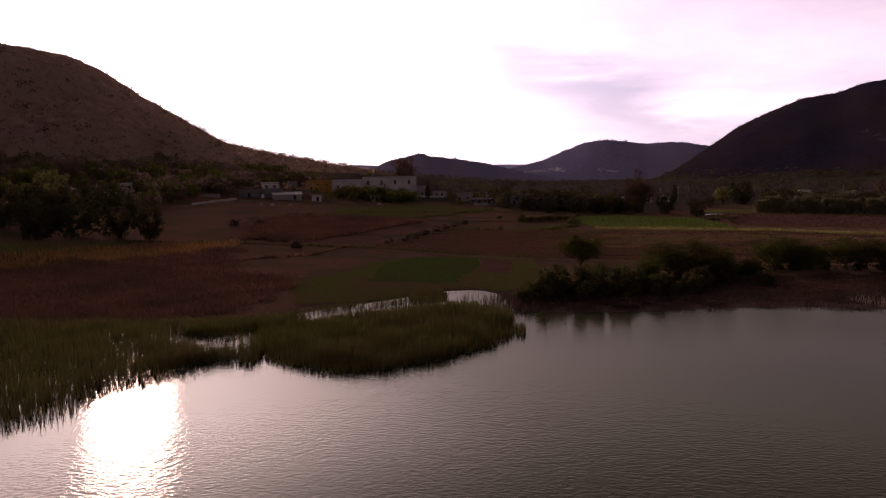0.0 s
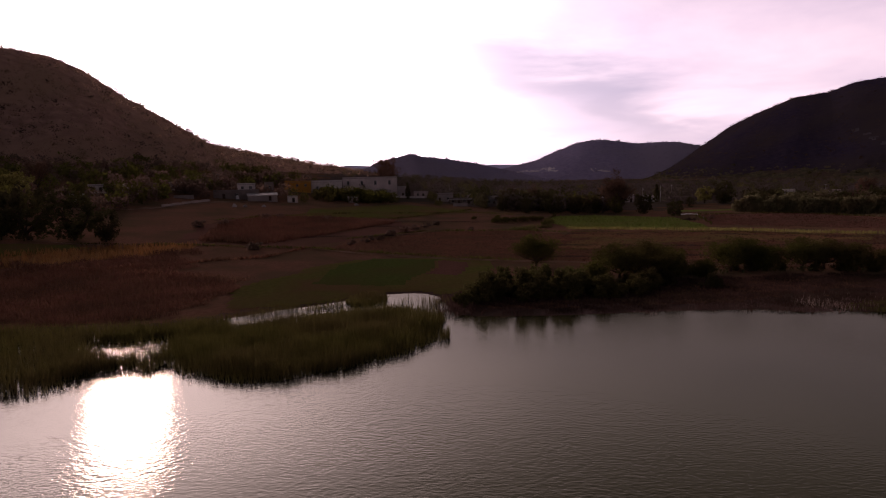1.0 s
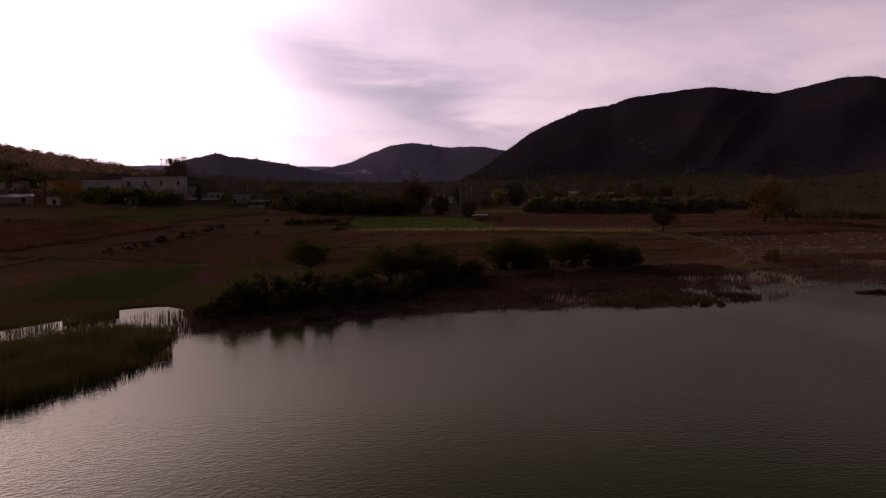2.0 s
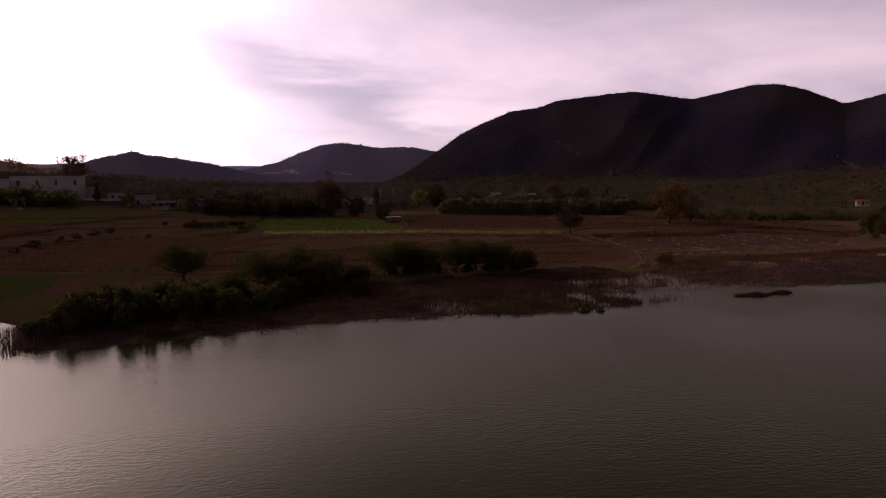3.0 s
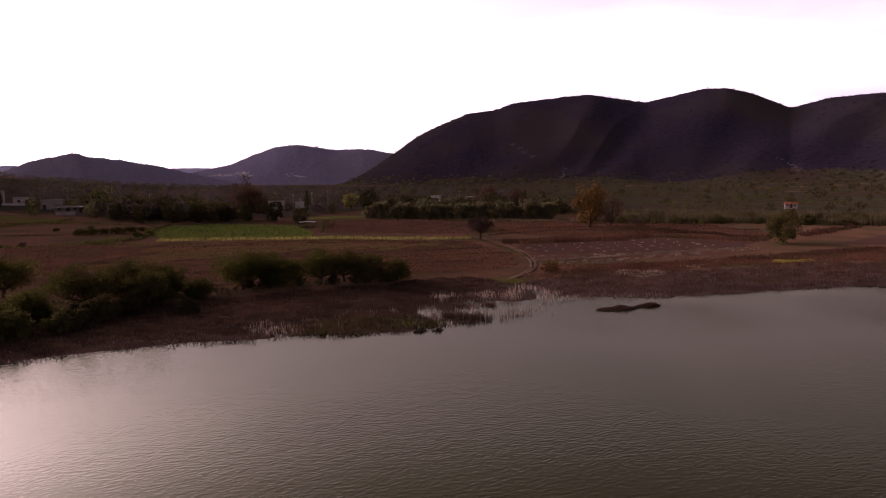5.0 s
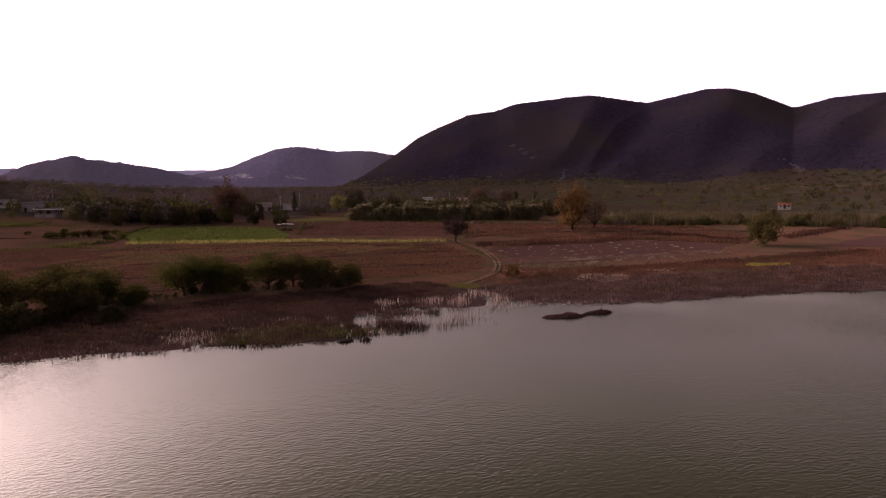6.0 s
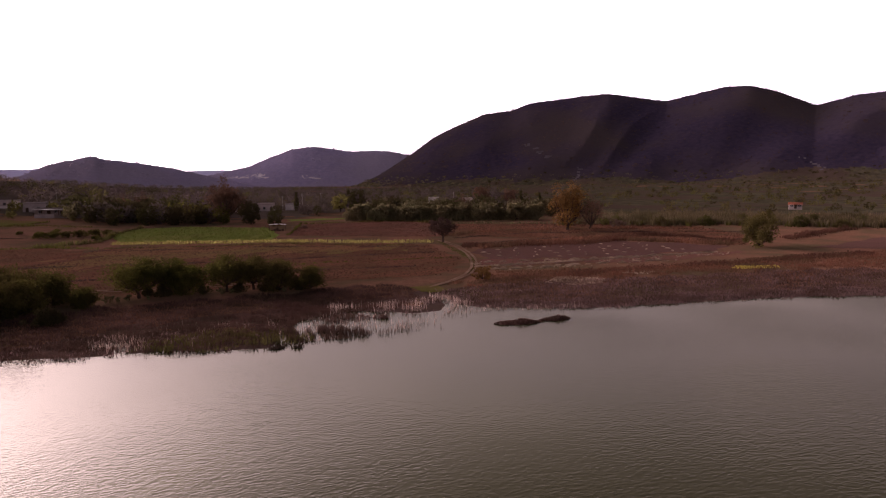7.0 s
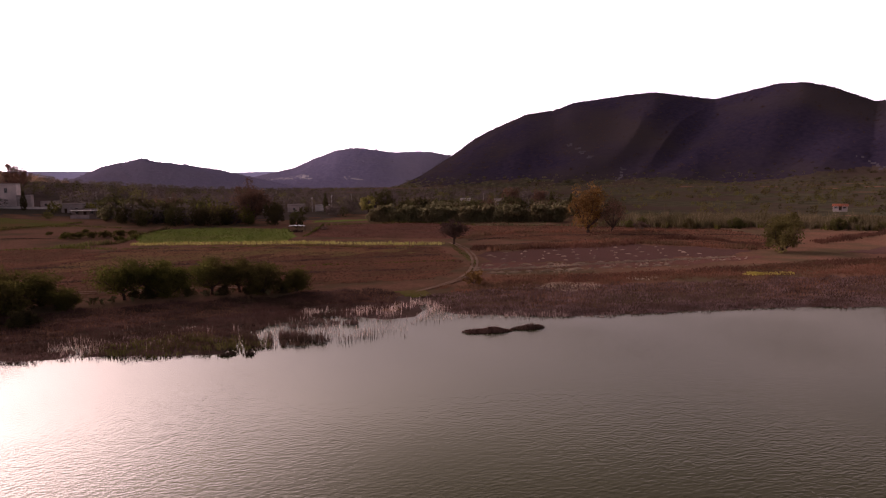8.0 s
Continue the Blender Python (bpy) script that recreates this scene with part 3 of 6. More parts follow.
field([(-20, 164), (8, 206), (40, 214), (50, 196), (28, 142)], RUSSET, "russet dry field with faint furrows", seed=7)
field([(-40, 249), (-2, 254), (28, 304), (-6, 318), (-44, 280)], MEADOW, "thin green pasture below the houses", lift=0.1, seed=8)
field([(28, 144), (54, 205), (100, 196), (136, 170), (130, 134), (118, 118), (60, 124)], RUSSET, "russet grassy field between shore trees and crops", seed=9)
field([(36, 158), (60, 205), (98, 190), (128, 170), (124, 160), (84, 172)], WEEDY, "faded greenish weedy strip", lift=0.1, ragged=4, seed=9.5)
field(GREEN_FIELD, CROP, "bright green crop in rows", lift=0.12, ragged=0.4, seed=10)
field([(107, 220), (123, 268), (162, 262), (174, 235), (152, 188)], PLOUGHED, "reddish ploughed field", seed=11)
field([(118, 284), (122, 296), (156, 297), (166, 268), (160, 266), (146, 288)], CROP, "narrow green strip of crop", lift=0.12, seed=12)
field(STUBBLE_POLY, STUBBLE, "dull purple-brown stubble field with straw heaps", lift=0.05, ragged=2.2, seed=13)
field([(129, 126), (134, 133), (168, 120), (196, 119), (194, 114), (166, 112)], PLOUGHED, "bare strip with lines of straw", lift=0.06, ragged=2.0, seed=14)
field([(150, 190), (176, 236), (216, 206), (240, 180), (228, 140), (204, 126), (188, 155)], RUSSET, "russet pasture around the golden tree", seed=15)
field([(214, 112), (260, 122), (300, 112), (280, 80), (230, 99)], STUBBLE, "dull bare field at the lake's far side", lift=0.1, seed=16)
field([(230, 290), (300, 210), (420, 110), (700, 60), (1000, 150), (900, 600), (640, 820), (420, 900), (260, 700), (220, 420)], SCRUBLAND, "olive-brown scrub apron rising to the mountain foot", lift=0.12, step=9, ragged=12, seed=17)
field([(-20, 335), (60, 330), (120, 300), (150, 345), (230, 290), (320, 400), (420, 640), (240, 1000), (-40, 1000), (-90, 640), (-60, 400)], VALLEY_FLOOR, "scrubby valley floor between the trees, lightened for haze", lift=0.1, step=5, ragged=8, seed=18)
for side_ in (-0.55, 0.55):
    ribbon([(143.5 + side_, 178), (142 + side_, 163), (137 + side_, 146), (132.5 + side_, 134), (127.6 + side_, 124), (122 + side_, 115.5), (116 + side_, 110), (110, 106.5)], 0.55, TRACK, "pale wheel rut of the dirt track worn down to the water", lift=0.15)
for side_ in (-0.85, 0.85):
    ribbon([(-130, 168), (-77, 160), (-50, 164), (-22, 164), (-6, 154.2 + side_), (4.5, 148.8 + side_), (25.4, 139.8 + side_), (60, 128 + side_), (92, 122 + side_)], 0.6, TRACK, "pale wheel rut of the field track along the plots", lift=0.16)
ribbon([(-140, 214), (-100, 238), (-92, 262), (-84, 279), (-64, 300)], 4.0, TRACK, "pale dirt road up to the houses", lift=0.16)


# ---- reeds and grasses ----
def blades(name, x, y, z, tall, wide, lean, material, label, category="grass", per=1):
    """Many bent blades, two segments each, in one mesh."""
    n = len(x)
    a, b = rng.uniform(0, 2 * math.pi, n), rng.uniform(0, 2 * math.pi, n)
    dx, dy = np.cos(a) * wide / 2, np.sin(a) * wide / 2
    lx, ly = np.cos(b) * lean * tall, np.sin(b) * lean * tall
    base = np.stack([x, y, z], 1)
    side = np.stack([dx, dy, dx * 0], 1)
    mid = base + np.stack([lx * 0.35, ly * 0.35, tall * 0.6], 1)
    tip = base + np.stack([lx, ly, tall * np.sqrt(np.maximum(0.2, 1 - lean ** 2))], 1)
    verts = np.stack([base - side, base + side, mid + side * 0.8, mid - side * 0.8, tip], 1).reshape(-1, 3)
    me = bpy.data.meshes.new(name)
    k = np.arange(n) * 5
    quads = np.stack([k, k + 1, k + 2, k + 3], 1)
    tris = np.stack([k + 3, k + 2, k + 4], 1)
    me.from_pydata(verts.tolist(), [], quads.tolist() + tris.tolist())
    me.materials.append(material)
    return tagged(new(name, me), label, category, kind="stuff")


def fill(poly, density, ragged=1.0, seed=0.0, patchy=0.0):
    p = np.array(poly, float)
    lo, hi = p.min(0), p.max(0)
    n = int((hi[0] - lo[0]) * (hi[1] - lo[1]) * density)
    x, y = rng.uniform(lo[0], hi[0], n), rng.uniform(lo[1], hi[1], n)
    keep = inside(poly, x + wander(x, y, 2.5, ragged, seed), y + wander(y, x, 2.2, ragged, seed + 1))
    if patchy:
        keep &= (np.sin(x * 0.35 + seed) * np.sin(y * 0.45 + seed * 2) + 0.6 * np.sin(x * 0.9 - y * 0.7 + seed)) > (rng.uniform(-1, 1, n) + patchy)
    return x[keep], y[keep]


def ground_at(x, y):
    return np.maximum(land(x, y), -0.15)


def reed_bed(poly, density, tall, material, label, seed, wide=0.07, ragged=1.0, patchy=0.0, name="reeds", lean=0.3, edge=0.0, ditch=0.0):
    """Blades over a patch; edge: metres over which they grow shorter and thinner towards its rim."""
    x, y = fill(poly, density, ragged, seed, patchy)
    if ditch:
        k = abs(x - np.interp(y, [90, 94, 98, 102.5], [107.5, 108.6, 109.4, 109.0])) > ditch * (y < 103.5)
        x, y = x[k], y[k]
    h = tall * rng.uniform(0.6, 1.1, len(x))
    if edge:
        d = np.full(len(x), 1e9)
        for (ax, ay), (bx, by) in zip(poly, poly[1:] + poly[:1]):
            k = np.clip(((x - ax) * (bx - ax) + (y - ay) * (by - ay)) / ((bx - ax) ** 2 + (by - ay) ** 2), 0, 1)
            d = np.minimum(d, np.hypot(x - ax - k * (bx - ax), y - ay - k * (by - ay)))
        d = np.clip(d / edge, 0, 1)
        keep = rng.uniform(0, 1, len(x)) < 0.35 + 0.65 * d
        x, y, h = x[keep], y[keep], (h * (0.6 + 0.4 * d))[keep]
    if name in ("reeds", "cane") and tall < 0.9 or name == "cane":
        # tussocks: the growth rises and thins in low mounds drawn out along the shore
        k = 0.25 if name == "cane" else 1.0
        mound = np.sin(x * 0.75 * k + seed + 1.4 * np.sin(y * 0.6 * k + seed)) * np.sin(y * 1.7 * k + 0.55 * x * k + 1.2 * np.sin(x * 0.37 * k)) + 0.5 * np.sin(x * 1.9 * k + y * 2.3 * k + seed * 3)
        keep = rng.uniform(-1.7, 0.6, len(x)) < mound
        x, y, h = x[keep], y[keep], (h * (1.05 + 0.42 * mound))[keep]
    h = h * (1 + 0.18 * np.sin(x * 0.5 + seed) * np.sin(y * 0.6))
    return blades(name, x, y, ground_at(x, y), h, wide * rng.uniform(0.7, 1.4, len(x)), rng.uniform(0.5 * lean if tall < 0.55 else 0, lean, len(x)), material, label)


reed_bed([(-20, 66.7), (-15, 62.5), (-10, 60.2), (-4, 60.8), (1.3, 64.4), (6, 69.4), (9.5, 75), (10.8, 82), (10, 89), (4, 92.5), (-1, 92), (-6, 90), (-14, 86), (-21, 81), (-24, 76)], 46, 2.0, REED, "dense green reed bed standing in the shallows", 1.0, wide=0.06, lean=0.35, edge=3.0)
reed_bed([(-35, 47.2), (-32.5, 51.8), (-30, 57.8), (-26.5, 61.5), (-24, 65.5), (-24, 69.5), (-29, 71.5), (-31, 76), (-32, 85), (-60, 85), (-100, 84), (-100, 40), (-50, 40)], 20, 1.9, REED, "wide green reed bed along the lake margin", 2.0, wide=0.06, lean=0.35, edge=3.0)
reed_bed([(-33, 77.5), (-21, 78.5), (-19, 88), (-30, 83)], 40, 1.9, REED, "green reeds closing off the open gap", 2.5, wide=0.06, lean=0.35)
reed_bed([(-33, 63.5), (-20, 65.5), (-20, 70.5), (-26, 70), (-32, 71)], 24, 1.8, REED, "green reeds in front of the open gap", 2.7, wide=0.06, lean=0.35)
reed_bed([(-33, 64), (-20, 66), (-20, 71), (-22, 79), (-25, 84), (-32, 84)], 9, 1.6, REED, "thin reeds standing in open water", 3.0, patchy=0.1, wide=0.05)
reed_bed([(9.5, 87), (13, 86), (15, 90), (14, 100), (10, 103)], 10, 1.0, DRY_REED, "brown sedge on the pond bank", 4.5, wide=0.08, lean=0.6)
reed_bed([(84, 90), (90, 92), (100, 93), (104, 97), (107, 104), (106, 111), (94, 114), (84, 108)], 34, 0.45, DRY_REED, "dull brown sedge behind the marsh", 4.7, ditch=0.5, wide=0.06, lean=0.8)
reed_bed([(-4, 95), (10, 92), (12, 99), (8, 101), (-3, 99)], 7, 1.2, REED, "sparse reeds at the pond's edge", 4.0, patchy=0.1)
reed_bed([(-20, 88), (-13, 92), (-6, 95.5), (-4, 99), (-9, 98), (-15, 94.5), (-20, 91)], 18, 1.1, REED, "thin reeds standing in the narrow channel", 4.1, wide=0.05)
reed_bed([(-5, 97), (-1, 95.5), (1.5, 99), (1, 105), (-3, 106)], 26, 1.1, REED, "green reeds narrowing the pond", 4.2, wide=0.07, lean=0.5)
reed_bed(STANDING_CROP, 5, 1.3, UMBER_GRASS, "tall brown standing crop", 5.2, wide=0.2, ragged=0.8, lean=0.35, name="crop")
reed_bed([(-120, 86), (-80, 126), (-62, 141), (-50, 156), (-42, 128), (-27, 118), (-25, 103), (-34, 87)], 9, 1.0, UMBER_GRASS, "russet dry weeds covering the fallow", 5.0, wide=0.09, ragged=3, lean=0.7)
reed_bed([(14, 88.5), (28, 88), (46, 89), (60, 88), (76, 84), (84, 90), (92, 100), (104, 104), (92, 112), (60, 113), (28, 108), (14, 100)], 34, 0.45, DRY_REED, "dull brown dry sedge along the shore", 6.0, wide=0.06, ragged=1.5, lean=0.8)
reed_bed([(13, 86), (44, 86.5), (66, 83), (78, 79.5), (84, 80), (80, 84), (60, 88), (16, 89)], 26, 0.5, DRY_REED, "brown sedge fringe at the waterline", 7.0, wide=0.05, ragged=1.0, patchy=-0.05, lean=0.6)
reed_bed([(64, 85), (76, 80.5), (83, 80), (86, 84), (80, 88), (68, 89)], 14, 0.6, LEAF_OLIVE, "greenish marsh plants at the water's edge", 8.0, wide=0.12, lean=0.8)
for mat_poly, seed_ in (([(81.9, 81.6), (83.5, 80.6), (83.8, 86.2), (82.4, 87)], 9.0), ([(84.6, 80.2), (85.2, 80), (85.5, 85.4), (84.8, 86.2)], 9.1), ([(86, 80), (90.3, 79.4), (92.4, 81.2), (90.8, 84.3), (87.5, 86.9), (86.1, 86)], 9.2)):
    reed_bed(mat_poly, 60, 0.75, DRY_REED, "brown sedge mat standing in the shallow water", seed_, wide=0.05, ragged=0.25)
reed_bed([(80.9, 80.6), (81.8, 80.6), (82.4, 92), (81.4, 92)], 5, 0.8, PALE_REED, "tall pale reeds in the gap between two sedge mats", 9.3, wide=0.045, ragged=0.2, lean=0.25)
reed_bed([(83.6, 80), (86, 79.8), (86, 86), (83.8, 87)], 7, 0.9, PALE_REED, "pale reeds between the sedge mats", 9.4, wide=0.045, ragged=0.2, lean=0.25)
reed_bed([(91, 82), (90.5, 86.4), (101.5, 85), (101.8, 80.2), (96, 80.4)], 5, 0.85, PALE_REED, "pale reeds scattered in the shallow inlet", 9.6, wide=0.045, ragged=0.6, lean=0.3, patchy=-0.3)
reed_bed([(60, 91.5), (66.5, 91), (67, 86), (66, 84.4), (62.5, 85)], 5, 0.9, PALE_REED, "pale reeds round the small marsh pool", 9.7, wide=0.045, ragged=0.5, lean=0.3)
reed_bed([(91.5, 79.6), (96, 79.4), (101.5, 78.6), (101, 80.4), (96, 82), (92, 82)], 9, 0.75, DRY_REED, "thinning brown sedge at the marsh's tip", 9.5, wide=0.05, ragged=0.6, patchy=0.1)
reed_bed([(87.5, 90.8), (89.5, 91.8), (92, 92.4), (97, 90.4), (96.4, 87.6), (91, 88.6), (88, 89.2)], 48, 0.6, DRY_REED, "thin sedge islet in the marsh", 10.0, wide=0.05, ragged=0.4)
reed_bed([(80.5, 88), (83, 84.5), (84, 88), (86, 91), (83, 93)], 30, 0.6, DRY_REED, "brown sedge at the inlet's edge", 10.5, wide=0.05, ragged=0.6)
reed_bed([(82, 83), (86, 90), (90, 94.4), (96, 94), (104, 88.8), (108, 92), (104, 86), (100, 83), (92, 84), (86, 80)], 3.6, 0.8, PALE_REED, "scattered pale dry reed stalks in the marsh", 11.0, wide=0.04, patchy=0.15, lean=0.5)
reed_bed([(82, 83), (86, 90), (90, 94.4), (96, 94), (104, 88.8), (108, 91), (104, 86), (100, 83), (92, 84), (86, 80)], 10, 0.45, MAUVE_SEDGE, "low broken sedge in the marsh shallows", 11.2, wide=0.06, patchy=0.45, lean=0.7)
reed_bed([(88, 92.5), (92, 96), (97, 94), (103, 90), (107, 93), (106, 96), (98, 97), (92, 98.5)], 12, 1.0, PALE_REED, "pale dry stalks fringing the marsh bank", 11.5, wide=0.045, patchy=0.05, lean=0.25)
reed_bed([(106.5, 90), (110, 90), (110.4, 100), (108, 101)], 9, 1.0, PALE_REED, "pale stalks crowding the narrow inlet", 11.6, wide=0.045, lean=0.3)
reed_bed([(104, 86.6), (111, 86), (118, 83), (124, 80.5), (124, 82.8), (117, 86.5), (110.5, 90), (105, 90)], 6, 0.6, PALE_REED, "pale dead stalks along the waterline", 11.65, wide=0.045, ragged=0.5, lean=0.35)
reed_bed([(62, 86.5), (70, 83.5), (76, 81), (80, 81), (79, 92), (70, 97), (62, 92)], 2.4, 0.7, PALE_REED, "pale dead stalks among the shore sedge", 11.7, wide=0.04, patchy=0.25, lean=0.4)
reed_bed([(104, 96), (114, 88.5), (124, 81.5), (137, 78.5), (157, 74), (171, 68), (205, 52), (240, 36), (250, 50), (210, 76), (180, 90), (150, 96), (126, 104), (112, 104)], 12, 0.42, DRY_REED, "dull brown dry sedge along the far shore", 12.0, ditch=0.5, wide=0.08, ragged=1.2, lean=0.8)
reed_bed([(104, 96), (114, 88.5), (124, 81.5), (137, 78.5), (157, 74), (171, 68), (205, 52), (240, 36), (250, 50), (210, 76), (180, 90), (150, 96), (126, 104), (112, 104)], 13, 0.40, MAUVE_SEDGE, "paler mauve sedge patches along the far shore", 12.5, patchy=0.0, ditch=0.5, wide=0.08, ragged=1.2, lean=0.8)
reed_bed([(114, 106), (124, 100), (150, 99), (176, 93), (210, 80), (230, 90), (214, 102), (196, 106), (166, 103.5), (127, 115)], 13, 0.45, RED_GRASS, "russet dry grass inland of the sedge", 13.0, wide=0.1, ragged=2, lean=0.8)
reed_bed([(144, 154), (186, 154), (202, 126), (208, 130), (190, 162), (148, 162)], 3.5, 1.1, RED_GRASS, "russet grass bank behind the stubble", 14.0, wide=0.16)
reed_bed([(170, 97), (178, 93.2), (180.5, 96), (173.6, 98.8)], 34, 0.36, YELLOW_FLOWERS, "bright yellow patch of low flowers", 15.0, wide=0.2, lean=0.95, ragged=0.5)
reed_bed(MAIZE_STRIP, 5, 1.0, YELLOW_GRASS, "pale yellow-green strip of maize", 16.0, wide=0.12, ragged=0.4)
reed_bed(GREEN_FIELD, 1.6, 0.5, CROP, "green crop plants in the field", 17.0, wide=0.3, ragged=0.4)
reed_bed(DRY_MAIZE, 2.0, 1.5, TAN, "dry tan maize stalks", 18.0, wide=0.18, ragged=1.0)
reed_bed([(128, 128), (133, 131), (168, 119), (196, 117), (194, 115), (166, 114)], 3.0, 0.22, STRAW, "lines of pale cut straw", 19.0, wide=0.4, patchy=0.2, lean=0.9)
reed_bed([(129, 101.5), (136.3, 105), (142.5, 100.3), (139.5, 95.6), (132.5, 96)], 14, 0.35, STRAW, "pale patch of bleached grass", 20.0, wide=0.13, patchy=0.0, lean=0.95)
reed_bed([(147, 103.5), (152, 104), (155, 100.5), (150, 99.5)], 14, 0.35, STRAW, "small bleached grass patch", 20.2, wide=0.13, patchy=0.1, lean=0.95)
reed_bed([(111.6, 87.6), (123.6, 80.6), (136.8, 77.9), (156.7, 73.4), (170.6, 67.6), (204.6, 51.6), (208, 57), (173, 74), (158, 79.5), (138, 84), (125, 87), (113, 93)], 16, 0.38, MAUVE_SEDGE, "low mauve-brown sedge at the waterline", 21.0, wide=0.08, ragged=1.0, lean=0.9)
reed_bed([(26, 86.3), (46, 87.2), (60, 85.4), (75, 79.8), (80, 86), (62, 94), (30, 93)], 14, 0.38, MAUVE_SEDGE, "patchy mauve-brown sedge on the shore", 21.5, wide=0.07, ragged=1.5, lean=0.9, patchy=0.1)
reed_bed([(150, 88), (190, 74), (226, 62), (232, 72), (200, 88), (168, 98)], 6, 0.5, RED_GRASS, "rusty grass patches above the waterline", 21.7, wide=0.1, ragged=2, lean=0.9, patchy=0.1)
for tuft_poly, seed_, tuft_label in (([(28, 144), (54, 205), (100, 196), (136, 170), (130, 134), (118, 118), (60, 124)], 25.0, "low russet tufts scattered over the grassy field"),
                                     ([(150, 190), (176, 236), (216, 206), (240, 180), (228, 140), (204, 126), (188, 155)], 25.4, "low russet tufts over the pasture"),
                                     ([(-20, 164), (8, 206), (40, 214), (50, 196), (28, 142)], 25.8, "low russet tufts over the dry field"),
                                     ([(107, 220), (123, 268), (162, 262), (174, 235), (152, 188)], 26.2, "sparse weeds over the ploughed field")):
    reed_bed(tuft_poly, 2.6, 0.3, UMBER_GRASS, tuft_label, seed_, wide=0.28, ragged=1.5, lean=0.95, patchy=0.0, name="tufts")
reed_bed([(138, 152), (143, 176), (141.6, 176), (132, 135), (127, 124), (121.5, 115.6), (122.4, 115), (133, 133.6)], 9, 0.25, LEAF_OLIVE, "grass growing between the wheel ruts", 26.6, wide=0.14, ragged=0.2, lean=0.9, name="tufts")
CANE_POLY = [(212, 206), (236, 184), (262, 170), (276, 146), (330, 112), (350, 130), (300, 184), (280, 214), (240, 236)]
reed_bed(CANE_POLY, 5.0, 2.3, CANE, "tall pale cane thicket across the plain", 22.0, wide=0.26, ragged=4, lean=0.35, name="cane")
reed_bed(CANE_POLY, 2.6, 3.1, CANE, "taller clumps of pale cane in the thicket", 23.0, wide=0.22, ragged=5, lean=0.3, name="cane", patchy=0.25)
reed_bed(CANE_POLY, 1.6, 2.2, LEAF_DARK, "dark green undergrowth among the cane", 24.0, wide=0.5, ragged=4, lean=0.8, name="undergrowth", patchy=0.1)


def islet(x, y, length, width, yaw, material):
    n = int(length * width * 70)
    r, a = np.sqrt(rng.uniform(0, 1, n)), rng.uniform(0, 6.28, n)
    u, v = r * np.cos(a) * length / 2, r * np.sin(a) * width / 2
    c, s = math.cos(yaw), math.sin(yaw)
    h = 0.62 * np.sqrt(1.05 - r) * rng.uniform(0.6, 1.2, n) * (1 + 0.25 * np.sin(u * 1.7)) + 0.1
    return blades("reeds", x + u * c - v * s, y + u * s + v * c, np.full(n, -0.1), h, rng.uniform(0.1, 0.2, n), rng.uniform(0.2, 0.85, n), material, "small floating islet of matted brown sedge")


islet(110.6, 77.7, 6.4, 2.5, -0.25, DRY_REED)
islet(115.9, 77.3, 4.6, 2.1, -0.1, DRY_REED)
islet(80.2, 78.9, 1.9, 0.8, 0, LEAF_BROWN)
islet(82.4, 78.3, 1.4, 0.6, 0, LEAF_BROWN)


# ---- trees ----
def tube(bm, pts, radii, sides=6):
    """A tapered limb through the points."""
    rings = []
    for i, (p, r) in enumerate(zip(pts, radii)):
        d = (Vector(pts[min(i + 1, len(pts) - 1)]) - Vector(pts[max(i - 1, 0)])).normalized()
        q = d.to_track_quat("Z", "Y")
        rings.append([bm.verts.new(Vector(p) + q @ Vector((math.cos(2 * math.pi * k / sides) * r, math.sin(2 * math.pi * k / sides) * r, 0))) for k in range(sides)])
    for a, b in zip(rings, rings[1:]):
        for k in range(sides):
            bm.faces.new((a[k], a[(k + 1) % sides], b[(k + 1) % sides], b[k]))
    bm.faces.new(rings[-1])


def leaf_mesh(name, centres, size, material, flat=0.0):
    """Rhombic leaf sprays, each turned at random."""
    n = len(centres)
    a = rng.normal(size=(n, 3))
    a[:, 2] *= 1 - flat
    a /= np.linalg.norm(a, axis=1)[:, None]
    b = np.cross(a, rng.normal(size=(n, 3)))
    b /= np.linalg.norm(b, axis=1)[:, None]
    s = (size * rng.uniform(0.6, 1.4, n))[:, None]
    verts = np.stack([centres - a * s, centres - b * s * 0.45, centres + a * s, centres + b * s * 0.45], 1).reshape(-1, 3)
    return mesh_of(name, verts, (np.arange(n)[:, None] * 4 + np.arange(4)[None, :]), material)


def crown_points(n, clumps, rx, rz, centre_z, seed, shell=0.55, droop=0.0):
    """Points in clumps that fill an uneven dome."""
    r = np.random.default_rng(seed)
    d = r.normal(size=(clumps, 3))
    d /= np.linalg.norm(d, axis=1)[:, None]
    k = r.uniform(shell, 1.0, clumps)[:, None]
    c = d * k * np.array([rx, rx, rz])
    c[:, :2] *= r.uniform(0.8, 1.12, (clumps, 1))
    which = r.integers(0, clumps, n)
    cs = r.uniform(0.16, 0.34, clumps)[which][:, None]
    off = r.normal(size=(n, 3))
    off *= (r.uniform(0.4, 1, n) / np.linalg.norm(off, axis=1))[:, None] * cs * np.array([rx, rx, rz * 0.9 + rx * 0.25])
    p = c[which] + off
    p[:, 2] += centre_z - droop * np.hypot(p[:, 0], p[:, 1]) ** 2 / rx
    return p


